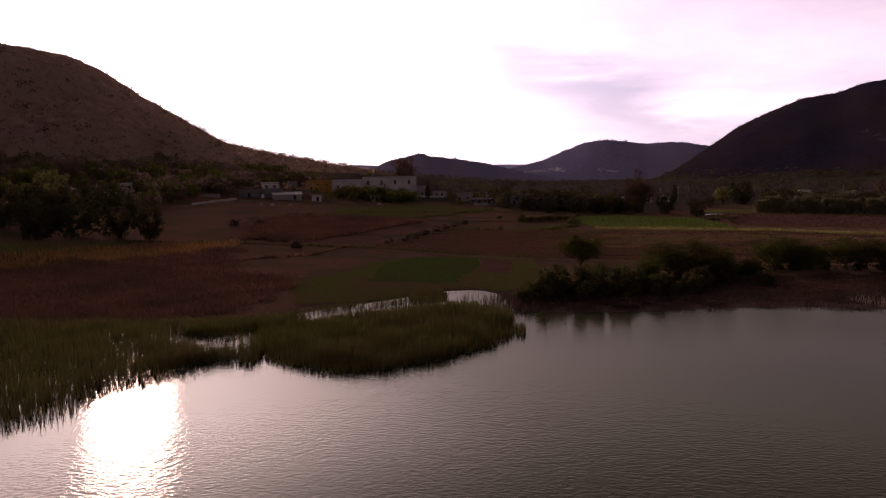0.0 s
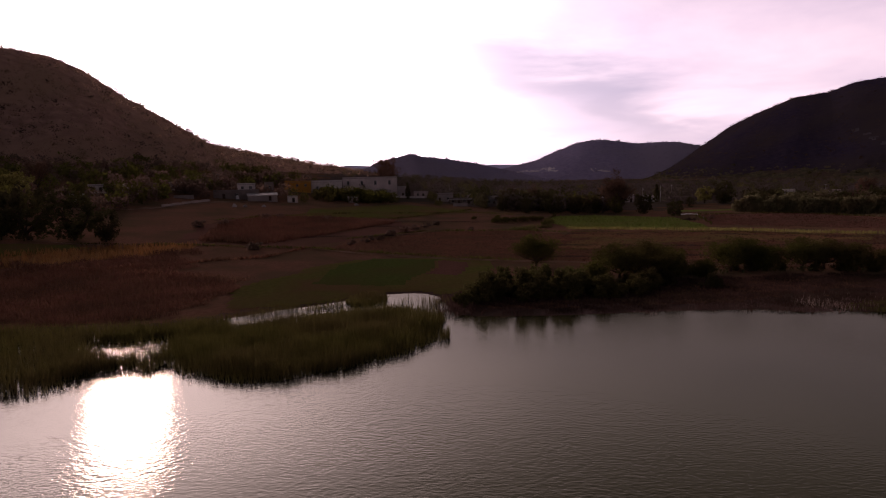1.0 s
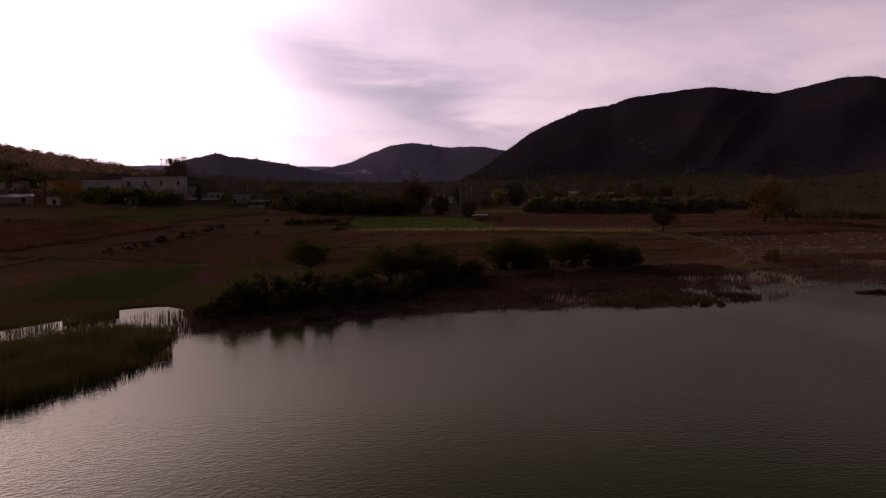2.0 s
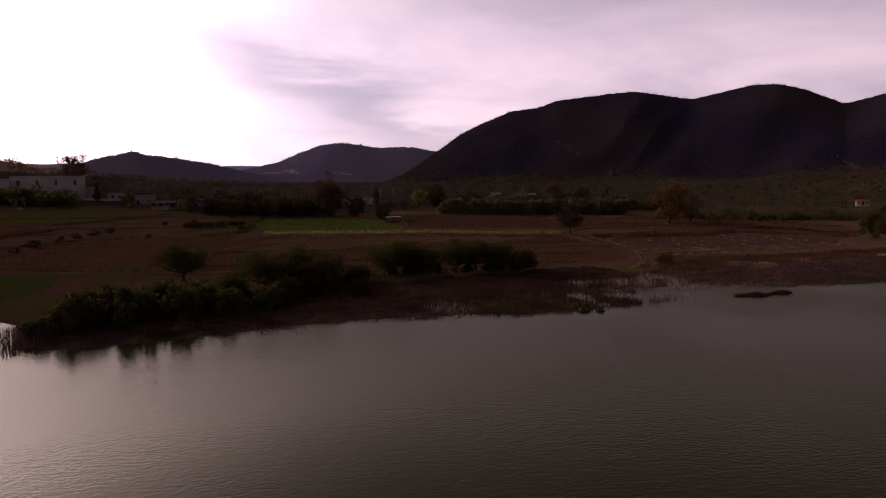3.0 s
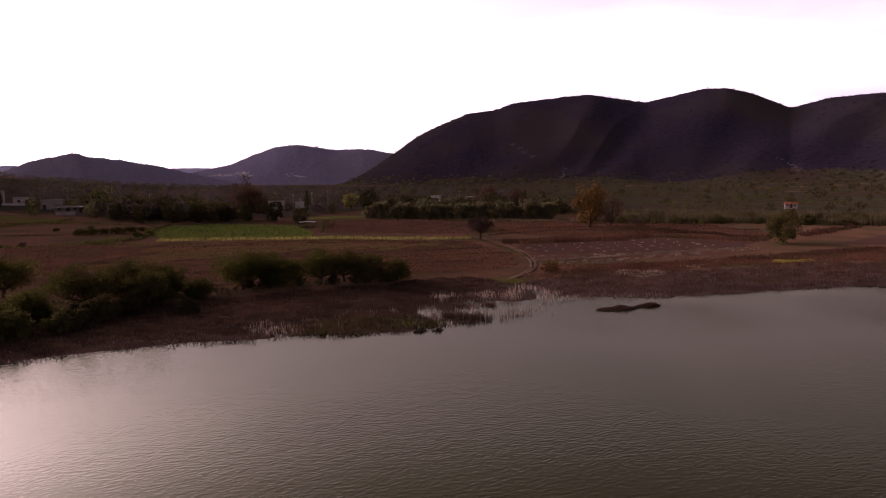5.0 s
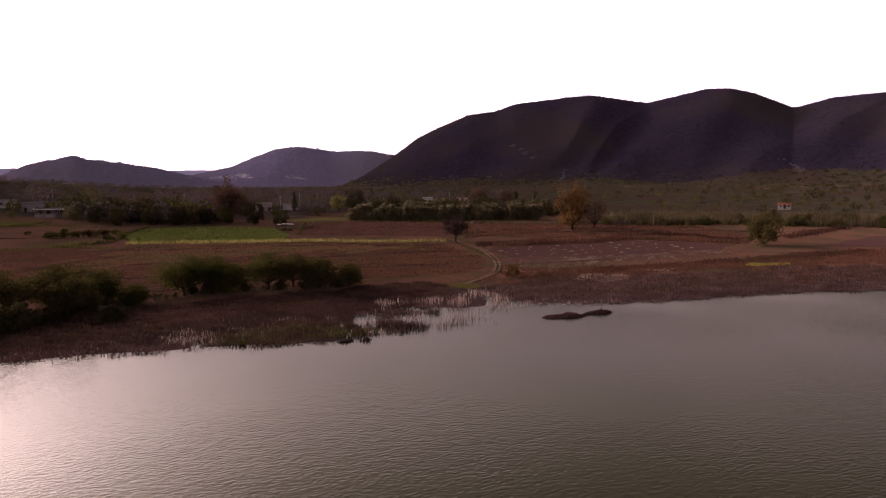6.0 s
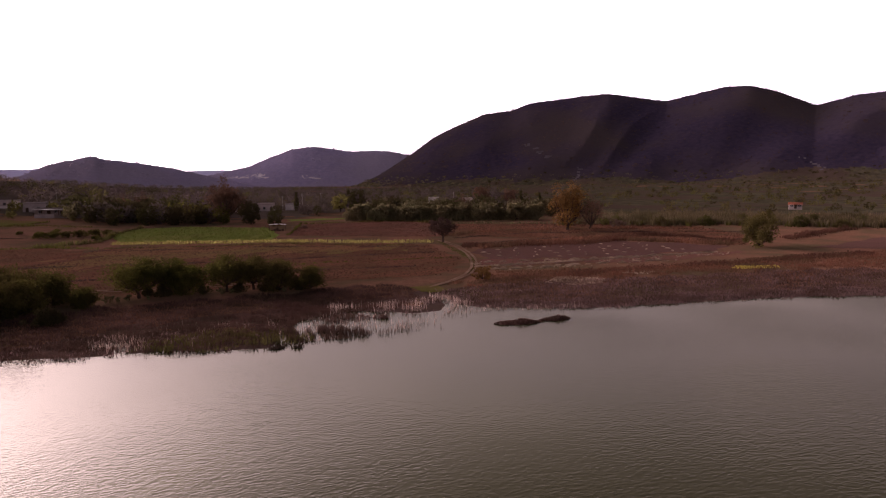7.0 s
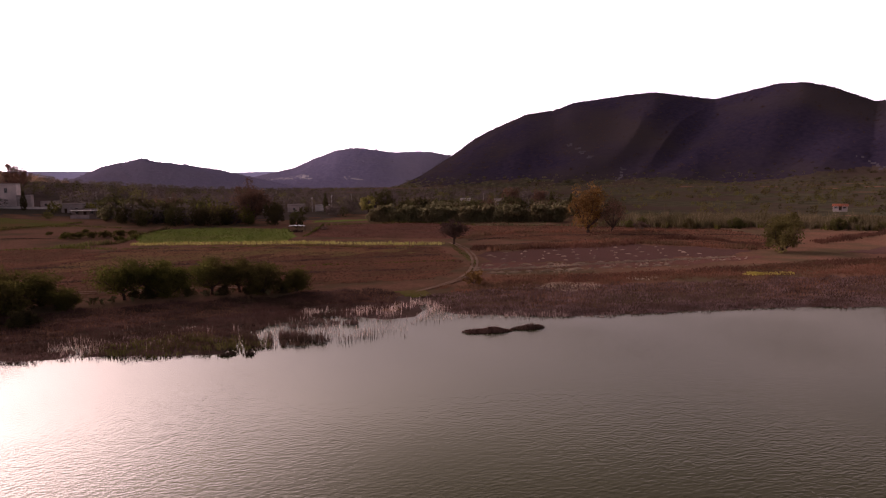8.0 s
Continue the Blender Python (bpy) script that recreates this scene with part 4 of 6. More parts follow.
def tree(name, height, width, leaf, material, label, seed, leaves=1800, clumps=34, trunk=0.3, clear=0.28, low=0.0, flat=0.0, limbs=7, shell=0.5, category="tree"):
    """A tree at the origin: tapered trunk with limbs, and a crown of leaf sprays in clumps."""
    root = new(name)
    r = np.random.default_rng(seed)
    base = clear * height
    rz = (height - base) / 2 * (1 + low)
    cz = height - rz
    bm = bmesh.new()
    lean = r.uniform(-0.12, 0.12, 2) * height
    top = Vector((lean[0], lean[1], base + rz * 0.7))
    tube(bm, [(0, 0, -0.4), (lean[0] * 0.1, lean[1] * 0.1, base * 0.5), (lean[0] * 0.35, lean[1] * 0.35, base), tuple(top)], [trunk * 1.35, trunk, trunk * 0.85, trunk * 0.3], 8)
    for k in range(limbs):
        a = 2 * math.pi * (k + r.uniform(0, 0.6)) / limbs
        s = Vector((lean[0] * 0.3, lean[1] * 0.3, base * r.uniform(0.65, 1.05)))
        e = Vector((math.cos(a) * width * 0.36, math.sin(a) * width * 0.36, cz + rz * r.uniform(-0.2, 0.5)))
        m = (s + e) / 2 + Vector((0, 0, -0.06 * height))
        tube(bm, [tuple(s), tuple(m), tuple(e)], [trunk * 0.5, trunk * 0.32, trunk * 0.08], 5)
        e2 = m + Vector((math.cos(a + 0.8) * width * 0.18, math.sin(a + 0.8) * width * 0.18, rz * 0.5))
        tube(bm, [tuple(m), tuple((m + e2) / 2), tuple(e2)], [trunk * 0.25, trunk * 0.15, trunk * 0.05], 4)
    part("trunk", bm, BARK, root)
    p = crown_points(leaves, clumps, width * 0.42, rz * 0.86, cz, seed, shell)
    part("crown", leaf_mesh("crown", p, leaf, material, flat), None, root)
    return tagged(root, label, category)


def plant(proto, spots, group=""):
    """Copies of a built tree at (x, y, scale, turn); the first spot takes the built one itself."""
    for k, (x, y, s, turn) in enumerate(spots):
        m = pose(x, y, high(x, y), 0, 0, turn) @ Matrix.Diagonal((s, s, s, 1))
        if k:
            copy_thing(proto, m)
        else:
            proto.matrix_basis = m
        if group:
            proto["group"] = group


SHORE_TREES = "trees along the shore"
t1 = tagged(tree("mesquite_tree", 6.8, 12.5, 0.17, LEAF_DARK, "dark spreading mesquite tree with a flat crown on the shore", 3, 9500, 120, 0.24, 0.2, 0.12, 0.2, 9, 0.2), group=SHORE_TREES)
plant(t1, [(65.4, 119, 1, 0), (70, 121.5, 0.9, 40), (83, 118.5, 0.9, 300), (78.6, 118.2, 0.95, 80), (30, 129, 1.05, 200), (42, 112, 1.0, 140), (48.5, 117, 1.0, 250)])
t2 = tagged(tree("mesquite_tree", 5.8, 10.5, 0.17, LEAF_DARK, "bushy dark mesquite tree with branches to the ground", 8, 8500, 110, 0.2, 0.04, 0.2, 0.1, 8, 0.15), group=SHORE_TREES)
plant(t2, [(86.8, 115.5, 1.0, 30), (72, 119.5, 0.9, 100), (92, 115, 0.75, 10), (50.5, 111, 1.0, 60), (47, 119, 0.95, 300), (53.5, 119, 0.95, 220), (36, 106, 0.8, 170), (58, 114, 0.6, 120)])
t3 = tagged(tree("broadleaf_shrub", 4.6, 8.0, 0.30, LEAF_OLIVE, "large olive-green broadleaf shrub at the waterline", 14, 4200, 60, 0.12, 0.02, 0.28, 0.0, shell=0.25, category="shrub"), group=SHORE_TREES)
plant(t3, [(17.5, 97, 1.0, 0), (23.5, 98, 1.1, 90), (29.5, 98, 1.0, 40), (35, 97.5, 0.8, 160), (27, 106, 0.9, 250), (41, 99, 0.7, 20), (13.5, 94, 0.55, 200), (20, 103, 0.95, 310), (32, 103, 0.9, 75), (44.5, 104, 0.75, 215)])
thicket = tagged(tree("thicket_bush", 3.2, 6.4, 0.17, LEAF_DEEP, "low dark thicket bush under the shore trees", 17, 2600, 40, 0.08, 0.02, 0.3, 0.0, shell=0.2, category="shrub"), group="thicket bushes under the shore trees")
plant(thicket, [(16 + 3.1 * k + 1.6 * math.sin(k * 2.7), 100.5 + 0.42 * k + 4.0 * math.sin(k * 1.9), 0.7 + 0.35 * math.sin(k * 3.3) ** 2, 61 * k) for k in range(14)]
      + [(66.5, 120.5, 0.8, 10), (68.8, 118.6, 0.9, 80), (74.8, 118.2, 0.8, 150), (80.5, 116.8, 0.85, 220), (84.6, 116.4, 0.8, 300), (89.4, 114.6, 0.75, 40), (57, 116.6, 0.8, 110), (52, 114.2, 0.9, 190)])
lone = tree("round_tree", 7.2, 10.4, 0.28, LEAF_BROWN, "dark round-crowned tree beside the track", 21, 2600, 44, 0.28, 0.28, 0.0, 0.2)
plant(lone, [(142.5, 173.5, 1, 0)])
gold = tree("golden_tree", 17, 15, 0.34, LEAF_GOLD, "tall tree in golden autumn leaf, half bare", 25, 5600, 80, 0.48, 0.12, 0.08, 0.0, 13, 0.3)
plant(gold, [(195.5, 188, 1, 0)])
brown_mate = tree("half_bare_tree", 13.5, 12, 0.3, LEAF_COPPER, "half-bare brown tree beside the golden one", 27, 1500, 50, 0.3, 0.1, 0.1, 0.0, 12, 0.4)
plant(brown_mate, [(204, 187, 1, 0)])
rtree = tree("shrubby_tree", 10, 12.5, 0.32, LEAF_YELLOWISH, "yellowish-green shrubby tree standing alone in the field", 29, 4200, 34, 0.25, 0.03, 0.2, shell=0.3)
plant(rtree, [(206, 120.5, 1.0, 0)])
pbush = tree("round_bush", 2.6, 4.6, 0.2, LEAF_GOLD, "low yellow-brown bush beside the track", 33, 900, 24, 0.08, 0.05, 0.3, category="shrub")
plant(pbush, [(122, 109.5, 1, 0)])
rust = tree("rusty_tree", 16, 18, 0.42, LEAF_COPPER, "broad thin-leaved tree in rusty brown leaf", 37, 4200, 70, 0.4, 0.14, 0.1, 0.0, 11, 0.3)
plant(rust, [(94.5, 295, 1.22, 0), (52, 345, 0.5, 90), (62, 330, 0.6, 10), (205, 292, 0.5, 60)])
mid_dark = tagged(tree("field_tree", 10, 10.5, 0.4, LEAF_DEEP, "dark leafy tree on the field edge", 41, 1600, 40, 0.28, 0.1, 0.2), group="trees at the field edges")
plant(mid_dark, [(103, 280, 1.05, 0), (110, 263, 0.75, 100), (165, 338, 1.35, 200), (176, 330, 0.6, 20), (52, 288, 0.8, 60), (64, 287, 0.9, 130), (74, 287, 0.85, 10), (43, 303, 0.8, 80), (84, 290, 0.7, 210),
                 (107, 338, 0.9, 300), (-84, 167, 1.35, 40), (-94, 164, 1.5, 160), (-105, 168, 1.4, 90), (-76, 167, 0.95, 250), (-118, 172, 1.3, 20), (-99, 156, 1.1, 310)])
lime = tagged(tree("lime_tree", 9, 9.5, 0.4, LEAF_LIME, "bright yellow-green tree among darker ones", 45, 1300, 36, 0.25, 0.15, 0.15), group="yellow-green trees")
plant(lime, [(158, 345, 1.3, 0), (-140, 232, 1.15, 60)])
willow = tagged(tree("willow_bush", 6.0, 9.0, 0.4, LEAF_WILLOW, "soft grey-green willow bush in a hedgerow", 49, 2600, 40, 0.15, 0.05, 0.25, category="shrub"), group="willow bushes in the hedgerow")
plant(willow, [(146 + 4.2 * k, 280 - 2.8 * k + 2.5 * math.sin(k * 2.1), 1.0 + 0.35 * math.sin(k * 1.7) ** 2, 47 * k) for k in range(17)])
field_bush = tagged(tree("field_bush", 1.5, 3.4, 0.2, LEAF_RUST, "small dark bush on a field boundary", 53, 500, 18, 0.07, 0.05, 0.3, category="shrub"), group="bushes on the field boundaries")
plant(field_bush, [(-35.7, 160, 1.5, 0), (-13, 172.7, 0.7, 50), (-9, 179, 0.9, 90), (-6, 184, 0.7, 30), (-3.6, 193, 1.0, 20), (0.2, 206, 0.9, 140), (3.2, 215, 0.8, 220), (7, 222, 0.9, 75), (10.6, 230, 0.8, 10), (-64.3, 201.6, 1.1, 10), (-60, 212.5, 0.9, 70), (-52, 233, 1.0, 160), (-47, 236, 0.9, 200), (-30, 238, 0.8, 300), (22, 213, 0.6, 10), (222, 196, 1.0, 10), (215, 186, 1.2, 100), (118, 246, 0.7, 0)])


hedge_bush = tagged(tree("hedge_bush", 3.0, 6.5, 0.24, LEAF_DARK, "rounded olive bush of a low field hedge", 55, 1500, 30, 0.08, 0.02, 0.3, shell=0.2, category="shrub"), group="low hedge between the plots")
plant(hedge_bush, [(33.5, 243, 0.85, 0), (37.2, 243.6, 1.0, 60), (41, 245.4, 0.95, 140), (44.6, 247, 1.05, 220), (48.5, 249.5, 1.0, 300), (52, 253, 0.8, 20), (36, 262, 0.6, 80), (26, 256, 0.55, 10), (50.5, 233, 0.8, 200), (54, 240, 0.7, 100)])


def verge(points, width, density, tall, material, label, seed):
    """A strip of rough growth along a field boundary."""
    pts = np.array(points, float)
    run = np.concatenate([[0], np.cumsum(np.hypot(*np.diff(pts, axis=0).T))])
    n = int(run[-1] * width * density)
    s = rng.uniform(0, run[-1], n)
    off = rng.normal(0, width / 2.5, n)
    x, y = np.interp(s, run, pts[:, 0]), np.interp(s, run, pts[:, 1])
    x, y = x + off * 0.5 + wander(s, s, 6, 0.6, seed), y + off
    h = tall * rng.uniform(0.4, 1.1, n) * (0.75 + 0.4 * np.sin(s * 0.33 + seed) * np.sin(s * 0.11))
    return blades("verge", x, y, land(x, y), h, rng.uniform(0.15, 0.35, n), rng.uniform(0, 0.7, n), material, label)


verge([(-80, 161), (-50, 165), (-22, 165), (4, 153), (29, 141)], 1.6, 7, 0.8, LEAF_DARK, "dark weedy verge along the field track", 1.0)
verge([(-66, 224), (-48, 247), (-6, 251), (28, 304)], 2.0, 5, 1.0, LEAF_DARK, "dark hedge line below the village", 2.0)
verge([(-16, 184), (6, 209), (40, 215), (54, 206)], 2.0, 5, 0.8, LEAF_DARK, "dark weedy bank between fields", 3.0)
verge([(36, 216), (52, 226), (54, 250), (62, 274)], 3.0, 5, 1.6, LEAF_OLIVE, "olive hedge beside the green field", 4.0)
verge([(54, 207), (98, 194), (130, 172)], 1.5, 6, 0.5, LEAF_DARK, "dark furrow edge in front of the maize", 5.0)
verge([(40, 160), (80, 150), (130, 140)], 1.5, 5, 0.5, LEAF_DARK, "dark grassy furrow across the field", 6.0)
verge([(107, 222), (122, 270), (162, 263), (175, 236)], 2.0, 5, 1.0, LEAF_DARK, "dark weedy edge of the ploughed field", 7.0)
verge([(143.7, 162.5), (158.7, 157), (175, 150.5), (192, 156)], 5.0, 12, 1.2, UMBER_GRASS, "tall dark russet grass bank behind the stubble field", 8.0)
verge([(192, 158), (206, 161), (213, 150), (211, 133)], 4.0, 9, 1.2, UMBER_GRASS, "tall dark grass bank curving past the lone tree", 8.3)
verge([(229, 131.5), (249.5, 137), (272, 142)], 4.0, 9, 1.3, UMBER_GRASS, "dark russet bank below the cane", 8.6)
verge([(126.5, 108), (140.8, 106.5), (157, 106), (178, 103), (217, 100)], 4.0, 12, 0.6, UMBER_GRASS, "dark russet weeds rising beside the straw strip", 8.8)
verge([(128, 116), (166, 103.5), (196, 105), (222, 100), (262, 105)], 2.0, 9, 0.4, RED_GRASS, "thick russet weeds along the straw strip", 9.0)
verge([(150, 190), (176, 200), (214, 182), (236, 168)], 3.0, 5, 1.2, RED_GRASS, "russet weedy bank below the golden tree", 10.0)
verge([(176, 236), (216, 206), (240, 182)], 3.0, 4, 1.4, LEAF_GREY, "grey-green weeds below the cane", 11.0)
verge([(-60, 128), (-44, 140), (-30, 150), (-24, 164)], 2.5, 6, 1.0, RED_GRASS, "russet weedy bank beside the dry maize", 12.0)
verge([(-120, 150), (-90, 132), (-62, 130), (-26, 120)], 3.0, 6, 1.2, RED_GRASS, "dark russet weeds edging the fallow", 13.0)
verge([(-44, 252), (-20, 268), (28, 290), (46, 282)], 2.0, 5, 0.9, LEAF_DARK, "dark line between pasture strips", 14.0)


def cypress(height, label):
    root = new("cypress_tree")
    bm = bmesh.new()
    tube(bm, [(0, 0, -0.3), (0, 0, height * 0.5), (0, 0, height * 0.9)], [0.25, 0.18, 0.04])
    part("trunk", bm, BARK, root)
    n = 900
    k = rng.uniform(0.04, 1, n)
    a, rr = rng.uniform(0, 6.28, n), rng.uniform(0.5, 1.05, n) * (np.sin(np.minimum(1, k * 1.25) * math.pi * 0.92) ** 0.6 * 0.16 * height * (1.1 - 0.6 * k) + 0.1)
    p = np.stack([np.cos(a) * rr, np.sin(a) * rr, k * height], 1)
    part("crown", leaf_mesh("crown", p, 0.4, LEAF_DEEP), None, root)
    return tagged(root, label, "tree", group="cypress trees")


plant(cypress(10.5, "slim dark cypress tree behind the hedges"), [(138, 363, 1, 0), (-4, 352, 0.9, 40), (262, 330, 0.9, 20), (270, 322, 0.8, 90)])


# ---- woods and scrub too many to count ----
def woods(name, x, y, z, tall, wide, leaf, per, material, label):
    """Far trees merged into one: each a clumped dome of leaf sprays."""
    n = len(x)
    d = rng.normal(size=(n, per, 3))
    d /= np.linalg.norm(d, axis=2)[:, :, None]
    d *= rng.uniform(0.55, 1.0, (n, per, 1))
    lump = 1 + 0.25 * np.sin(d[:, :, 0:1] * 5 + np.arange(n)[:, None, None]) * np.sin(d[:, :, 1:2] * 4 + np.arange(n)[:, None, None] * 2)
    d *= lump
    p = np.stack([x[:, None] + d[:, :, 0] * wide[:, None] / 2, y[:, None] + d[:, :, 1] * wide[:, None] / 2, z[:, None] + tall[:, None] * (0.52 + 0.5 * d[:, :, 2])], 2)
    s = np.repeat(leaf * wide / 8, per)
    return tagged(new(name, leaf_mesh(name, p.reshape(-1, 3), s, material)), label, "trees", kind="stuff")


def scatter(poly, count, seed):
    p = np.array(poly, float)
    r = np.random.default_rng(seed)
    x, y = r.uniform(p[:, 0].min(), p[:, 0].max(), count * 4), r.uniform(p[:, 1].min(), p[:, 1].max(), count * 4)
    k = inside(poly, x, y)
    return x[k][:count], y[k][:count], r


VALLEY = [(-30, 330), (60, 345), (150, 350), (230, 300), (300, 380), (420, 640), (240, 900), (20, 900), (-90, 640)]
BELT_WEST = [(24, 316), (58, 294), (90, 282), (100, 292), (72, 334), (28, 342)]
BELT_MID = [(98, 302), (150, 306), (160, 345), (150, 366), (88, 364), (70, 340)]
BELT_EAST = [(152, 312), (200, 264), (238, 240), (262, 262), (220, 306), (168, 344)]
VILLAGE = [(-130, 180), (-100, 225), (-104, 280), (-60, 400), (-160, 420), (-260, 300), (-200, 190)]
# open ground kept in front of the houses
CLEARINGS = [(16.5, 352, 4.5), (25, 338, 7), (41, 337, 5), (123, 372, 6), (138, 374, 5), (240, 404, 6), (258, 391, 6), (107, 366, 4), (-134, 276, 5), (-5, 361, 10), (352, 221, 6), (-66, 355, 5), (-80, 302, 10), (158, 345, 6), (163, 336, 6)]


def clear_of_houses(x, y):
    keep = np.ones(len(x), bool)
    for cx, cy, w in CLEARINGS:
        dx, dy = 45 - cx, 8 - cy
        l = math.hypot(dx, dy)
        u, v = ((x - cx) * dx + (y - cy) * dy) / l, ((x - cx) * dy - (y - cy) * dx) / l
        keep &= ~((u > -6) & (u < (75 if cy > 365 else 45)) & (abs(v) < w))
    return keep


for poly, count, tall, mat_, label, seed in (
        (VALLEY, 220, (4, 9), LEAF_DEEP, "dark belt of far trees across the valley", 71),
        (VALLEY, 800, (4, 9), LEAF_BARE, "bare purple-brown far trees across the valley", 72),
        (VALLEY, 240, (3.5, 8), LEAF_OLIVE, "olive far trees across the valley", 73),
        (BELT_WEST, 34, (4, 8.5), LEAF_DARK, "dark bushy belt behind the green field", 81),
        (BELT_WEST, 30, (5, 10.5), LEAF_DEEP, "deep green trees of uneven height behind the green field", 88),
        (BELT_WEST, 26, (5, 9), LEAF_BARE, "bare brown trees among the belt behind the green field", 89),
        (BELT_WEST, 40, (4, 6.5), LEAF_GREY, "grey-green bushy belt behind the green field", 82),
        (BELT_MID, 26, (4, 7), LEAF_DEEP, "dark trees and bushes behind the crops", 83),
        (BELT_MID, 22, (4, 7.5), LEAF_BARE, "bare brown trees and bushes behind the crops", 84),
        (BELT_EAST, 40, (4.5, 8), LEAF_GREY, "grey-green bushes behind the willow hedge", 85),
        (BELT_EAST, 34, (5, 9), LEAF_DEEP, "dark trees behind the willow hedge", 86),
        ([(250, 290), (300, 200), (420, 120), (900, 100), (900, 700), (420, 760)], 900, (1.5, 4), LEAF_OLIVE, "low olive scrub over the plain below the mountain", 74),
        ([(250, 300), (300, 220), (420, 130), (800, 140), (800, 600), (420, 700)], 300, (1.5, 4.6), LEAF_DEEP, "dark scattered scrub trees on the plain", 75),
        (VILLAGE, 200, (4, 9), LEAF_DARK, "dark trees among the village houses", 76),
        (VILLAGE, 280, (4, 8), LEAF_RUST, "rusty trees at the foot of the hill", 77),
        ([(-52, 300), (-10, 322), (4, 326), (-2, 342), (-60, 334), (-60, 312)], 60, (4, 7), LEAF_DARK, "dark bushes in front of the houses", 78),
        ([(-58, 312), (-12, 324), (-6, 340), (-30, 346), (-60, 336)], 40, (3.5, 6), LEAF_DEEP, "dark leafy bushes screening the houses", 87),
        ([(-12, 332), (12, 336), (30, 328), (52, 328), (62, 344), (30, 356), (-8, 354)], 26, (3, 6.5), LEAF_DARK, "dark garden trees half hiding the small houses", 93),
        ([(-104, 286), (-88, 290), (-58, 306), (-64, 326), (-100, 322), (-120, 300)], 22, (3.5, 7), LEAF_RUST, "rusty garden trees between the block houses", 94),
        ([(-2, 318), (24, 318), (50, 300), (56, 312), (40, 322), (-4, 326)], 24, (2.0, 3.2), LEAF_OLIVE, "olive bushes along the garden walls", 79)):
    x, y, r = scatter(poly, count, seed)
    k = clear_of_houses(x, y)
    x, y = x[k], y[k]
    per_ = 45 if tall[0] < 2 else 100 if poly is VALLEY else 170
    tall_ = r.uniform(tall[0], tall[1], len(x)) * (1 - 0.55 * np.clip((y - 380) / 250, 0, 1))
    woods("woodland", x, y, land(x, y), tall_, tall_ * r.uniform(0.9, 1.6, len(x)), (0.5 if poly is VALLEY else 0.72) * (170 / per_) ** 0.3, per_, mat_, label)

# scrub and small trees up the near hill
hv = np.empty(len(left_hill.data.vertices) * 3)
left_hill.data.vertices.foreach_get("co", hv)
hv = hv.reshape(-1, 3)
hv = hv[(hv[:, 2] > land(hv[:, 0], hv[:, 1]) - 1) & (hv[:, 0] > -480)]
for count, tall, mat_, label, seed in ((1300, (1.5, 4.5), LEAF_BROWN, "dark scrub scattered up the hillside", 91), (6500, (1.4, 3.6), DRY_BRUSH, "dry tan brush covering the hillside", 92)):
    r = np.random.default_rng(seed)
    v = hv[r.integers(0, len(hv), count)]
    tall_ = r.uniform(tall[0], tall[1], count)
    woods("hillside_scrub", v[:, 0] + r.uniform(-3, 3, count), v[:, 1] + r.uniform(-3, 3, count), v[:, 2] - 0.4, tall_, tall_ * r.uniform(0.9, 1.7, count), 1.15, 12, mat_, label)


def cover(hill, name, count, tall, low, top, material, label, seed, per=16):
    """Scrub over the lake side of a far hill, between two heights."""
    v = np.empty(len(hill.data.vertices) * 3)
    hill.data.vertices.foreach_get("co", v)
    v = v.reshape(-1, 3)
    v = v[(v[:, 2] > low) & (v[:, 2] < top)]
    r = np.random.default_rng(seed)
    v = v[r.integers(0, len(v), count)]
    t = r.uniform(tall[0], tall[1], count)
    woods(name, v[:, 0], v[:, 1], v[:, 2] - 0.3 * t, t, t * r.uniform(1.0, 2.0, count), 1.1, per, material, label)


cover(mountain, "mountain_scrub", 2400, (2, 4.5), 34, 400, LEAF_BROWN, "dark scrub covering the mountain", 101)
cover(mountain, "foothill_scrub", 900, (1.5, 3.5), 9, 26, LEAF_GREY, "olive-grey scrub on the mountain's foot", 102, 24)
cover(mountain, "foothill_trees", 300, (2, 4.5), 9, 30, LEAF_DEEP, "dark trees on the mountain's foot", 103, 40)
cover(low_hill, "hill_scrub", 500, (2, 4), 12, 300, LEAF_HAZE, "scrub over the low hill in the same painted haze tint", 104)
cover(long_hill, "hill_scrub", 900, (2, 4.5), 12, 300, LEAF_HAZE, "scrub over the long hill in the same painted haze tint", 105)

# small trees standing along the hill's falling crest
ridge = np.array([(-233, 573, 81), (-214, 580, 69), (-190, 588, 54), (-157, 598, 46), (-122, 606, 39), (-91, 612, 33), (-40, 625, 22)], float)
r = np.random.default_rng(97)
rx = np.sort(r.uniform(-225, -45, 75))
ry, rz = np.interp(rx, ridge[:, 0], ridge[:, 1]), np.interp(rx, ridge[:, 0], ridge[:, 2])
tall_ = r.uniform(3.0, 8.0, len(rx)) * (0.65 + 0.35 * np.sin(rx * 0.2))
woods("hillside_trees", rx, ry - r.uniform(0, 6, len(rx)), rz - 1.0, tall_, tall_ * r.uniform(0.35, 0.9, len(rx)), 0.9, 40, LEAF_DARK, "small dark trees along the crest of the hill")

